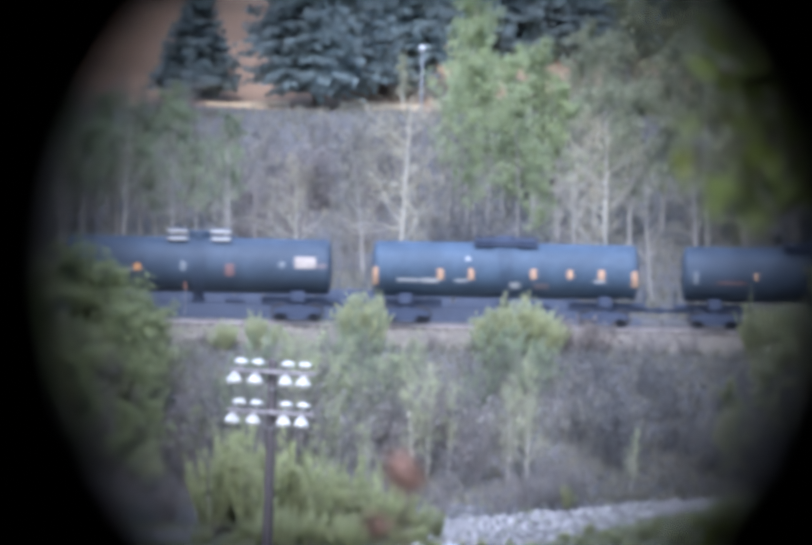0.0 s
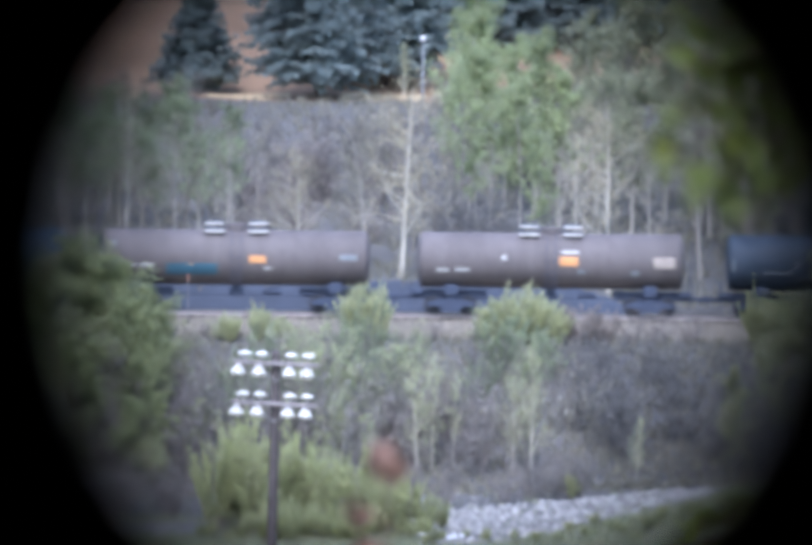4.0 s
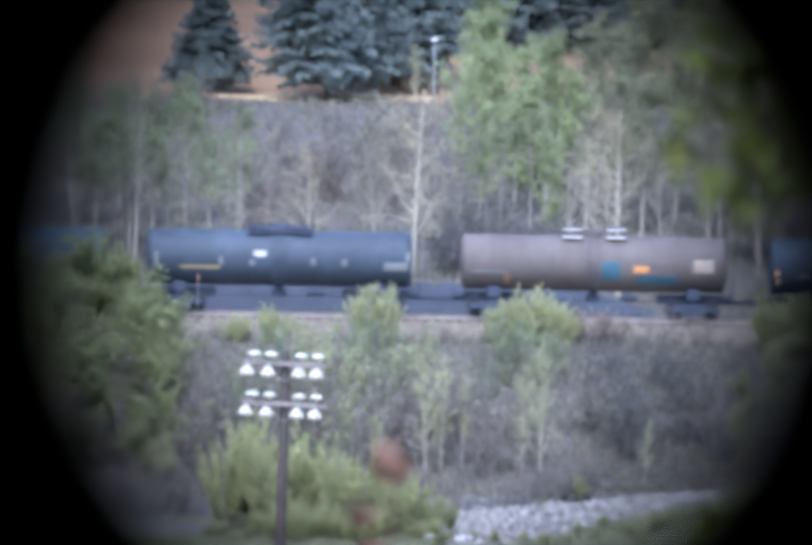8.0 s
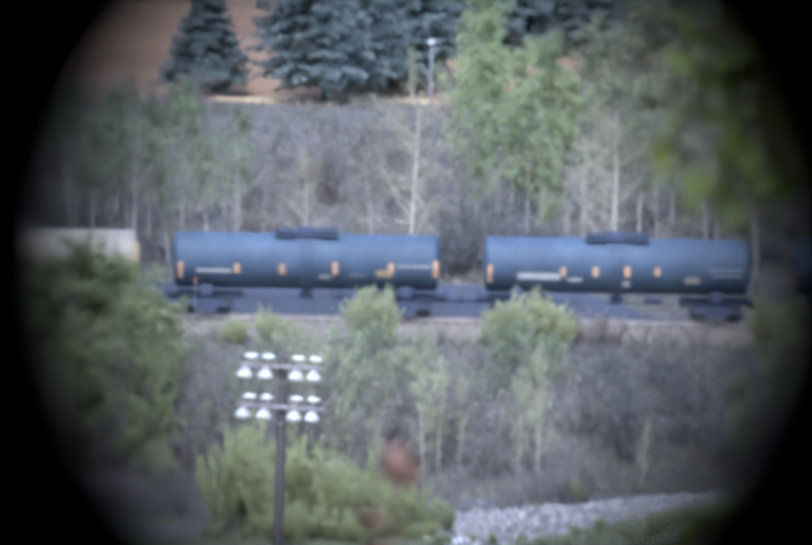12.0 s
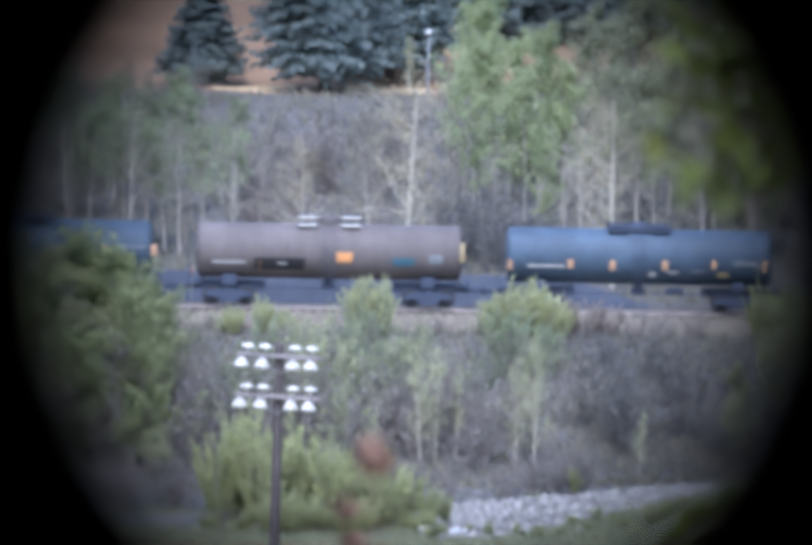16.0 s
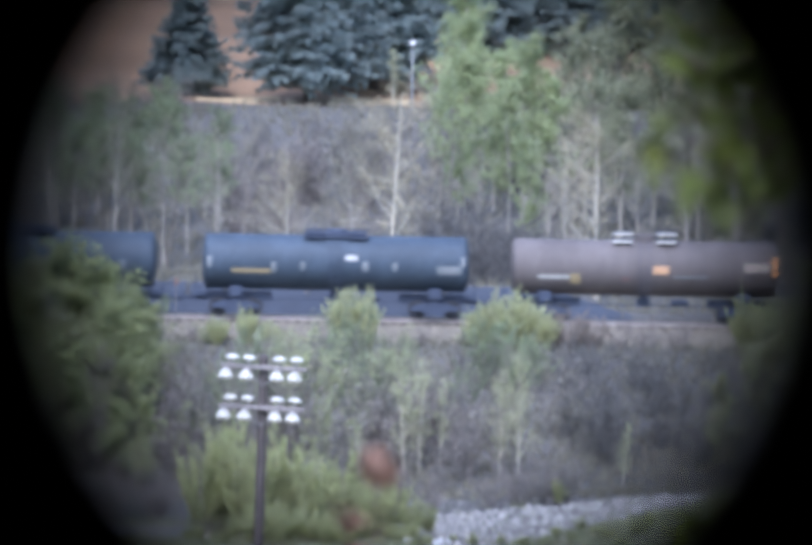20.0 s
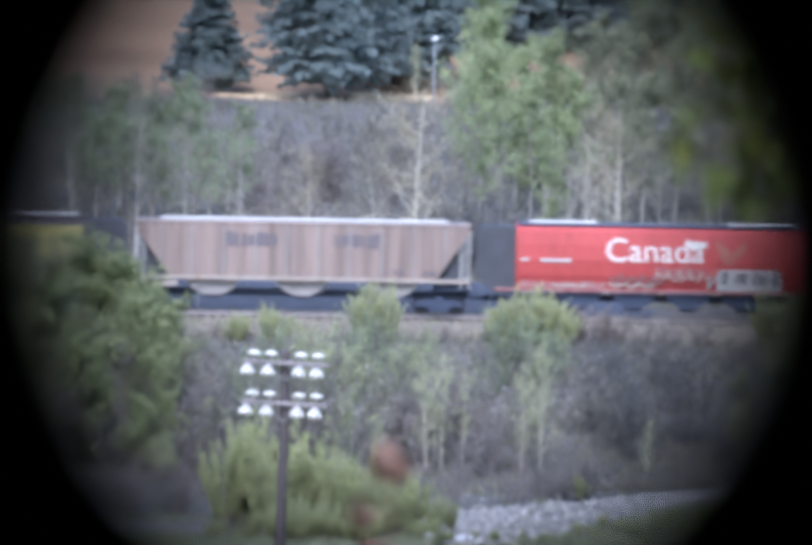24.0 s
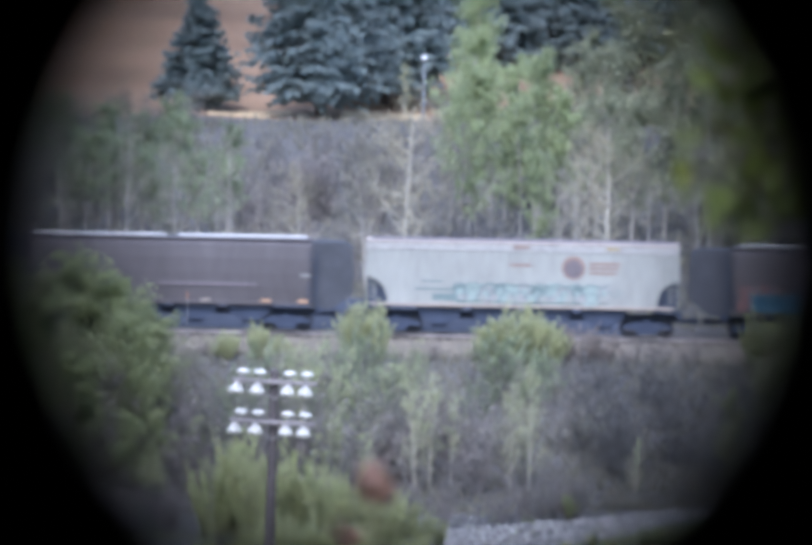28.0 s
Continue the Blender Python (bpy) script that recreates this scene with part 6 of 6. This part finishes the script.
tufts("dry_grass", 9000, on_bank, 0.45, "bud", "dry olive grass on the railway bank", 31)
tufts("dry_grass", 6000, lambda r: (r.uniform(-24, 24), r.uniform(573, 640)), 0.5, "bud", "dry grass under the hillside wood", 32)
def on_meadow(r):
    while True:
        x, y = r.uniform(-22, 22), r.uniform(503, 536)
        if ground_kind(x, y) == 0 or r.uniform() < 0.03:
            return x, y


tufts("green_grass", 8000, on_meadow, 0.33, "leaf_olive", "fresh green grass on the valley floor", 33)


def train_place(t):
    """Metres that the train has gone at t seconds."""
    return 12.40 * t - 0.0078 * t * t


weed_at, shoot_at = weed.matrix_world.copy(), shoot.matrix_world.copy()


def motions():
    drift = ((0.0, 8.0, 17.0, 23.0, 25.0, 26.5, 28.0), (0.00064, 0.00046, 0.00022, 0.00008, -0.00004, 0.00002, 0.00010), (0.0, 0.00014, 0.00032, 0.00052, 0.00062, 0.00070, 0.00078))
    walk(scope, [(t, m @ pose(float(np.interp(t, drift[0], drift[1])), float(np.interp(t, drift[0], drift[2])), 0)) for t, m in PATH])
    # the wind: how far each tip leans aside, in millimetres
    lean = [(0, 5.0), (0.5, 4.4), (1, 0.6), (2, 0.5), (3, -1.0), (5.5, -2.0), (6, -1.8), (7, -0.4), (8, -3.5), (9, -4.5), (10, -3.6), (11, 2.1), (12, 0.1), (12.5, -7.2), (14.5, -5.9), (15, -4.0), (16, -6.7), (17, -4.5), (18, -7.1), (19, -4.8), (20, -0.3), (20.5, -0.9), (22.5, -4.8), (23, -5.6), (24, -3.6), (25, -3.6), (26, -5.3), (27, -2.9), (28, -4.6)]
    walk(weed, [(t, weed_at @ pose(0, 0, 0, 0, math.degrees(0.001 * mm / weed_top), 0)) for t, mm in lean])
    lean = [(0, 3.8), (0.5, 3.4), (2, 0.9), (6, -0.2), (8, 0.2), (10, -1.6), (12, -2.1), (15, -2.7), (16, -2.8), (18, -1.4), (20, 0.3), (23, 3.8), (24, 1.0), (25, 1.9), (26, 2.8), (27, 2.3), (28, 3.2)]
    walk(shoot, [(t, shoot_at @ pose(0, 0, 0, 0, math.degrees(0.001 * mm / 1.45), 0)) for t, mm in lean])
    times = [0.0, 4.0, 8.0, 12.0, 16.0, 20.0, 24.0, 28.0]
    for k, car in CARS.items():
        walk(car, [(t, pose(PLACE[k] + train_place(t), TRACK, 0)) for t in times])
    for side, px in ((False, -0.88), (True, 0.88)):
        wheels = WHEELS[side]
        rows = [(f / FPS, Matrix.Translation((px, 0, 0.46)) @ Matrix.Rotation(train_place(f / FPS) / 0.46, 4, "Y")) for f in range(0, 28 * FPS + 1)]
        walk(wheels[0], rows)
        act, slot = wheels[0].animation_data.action, wheels[0].animation_data.action_slot
        for w in wheels[1:]:
            w.rotation_mode = "QUATERNION"
            w.animation_data_create()
            w.animation_data.action = act
            w.animation_data.action_slot = slot


motions()
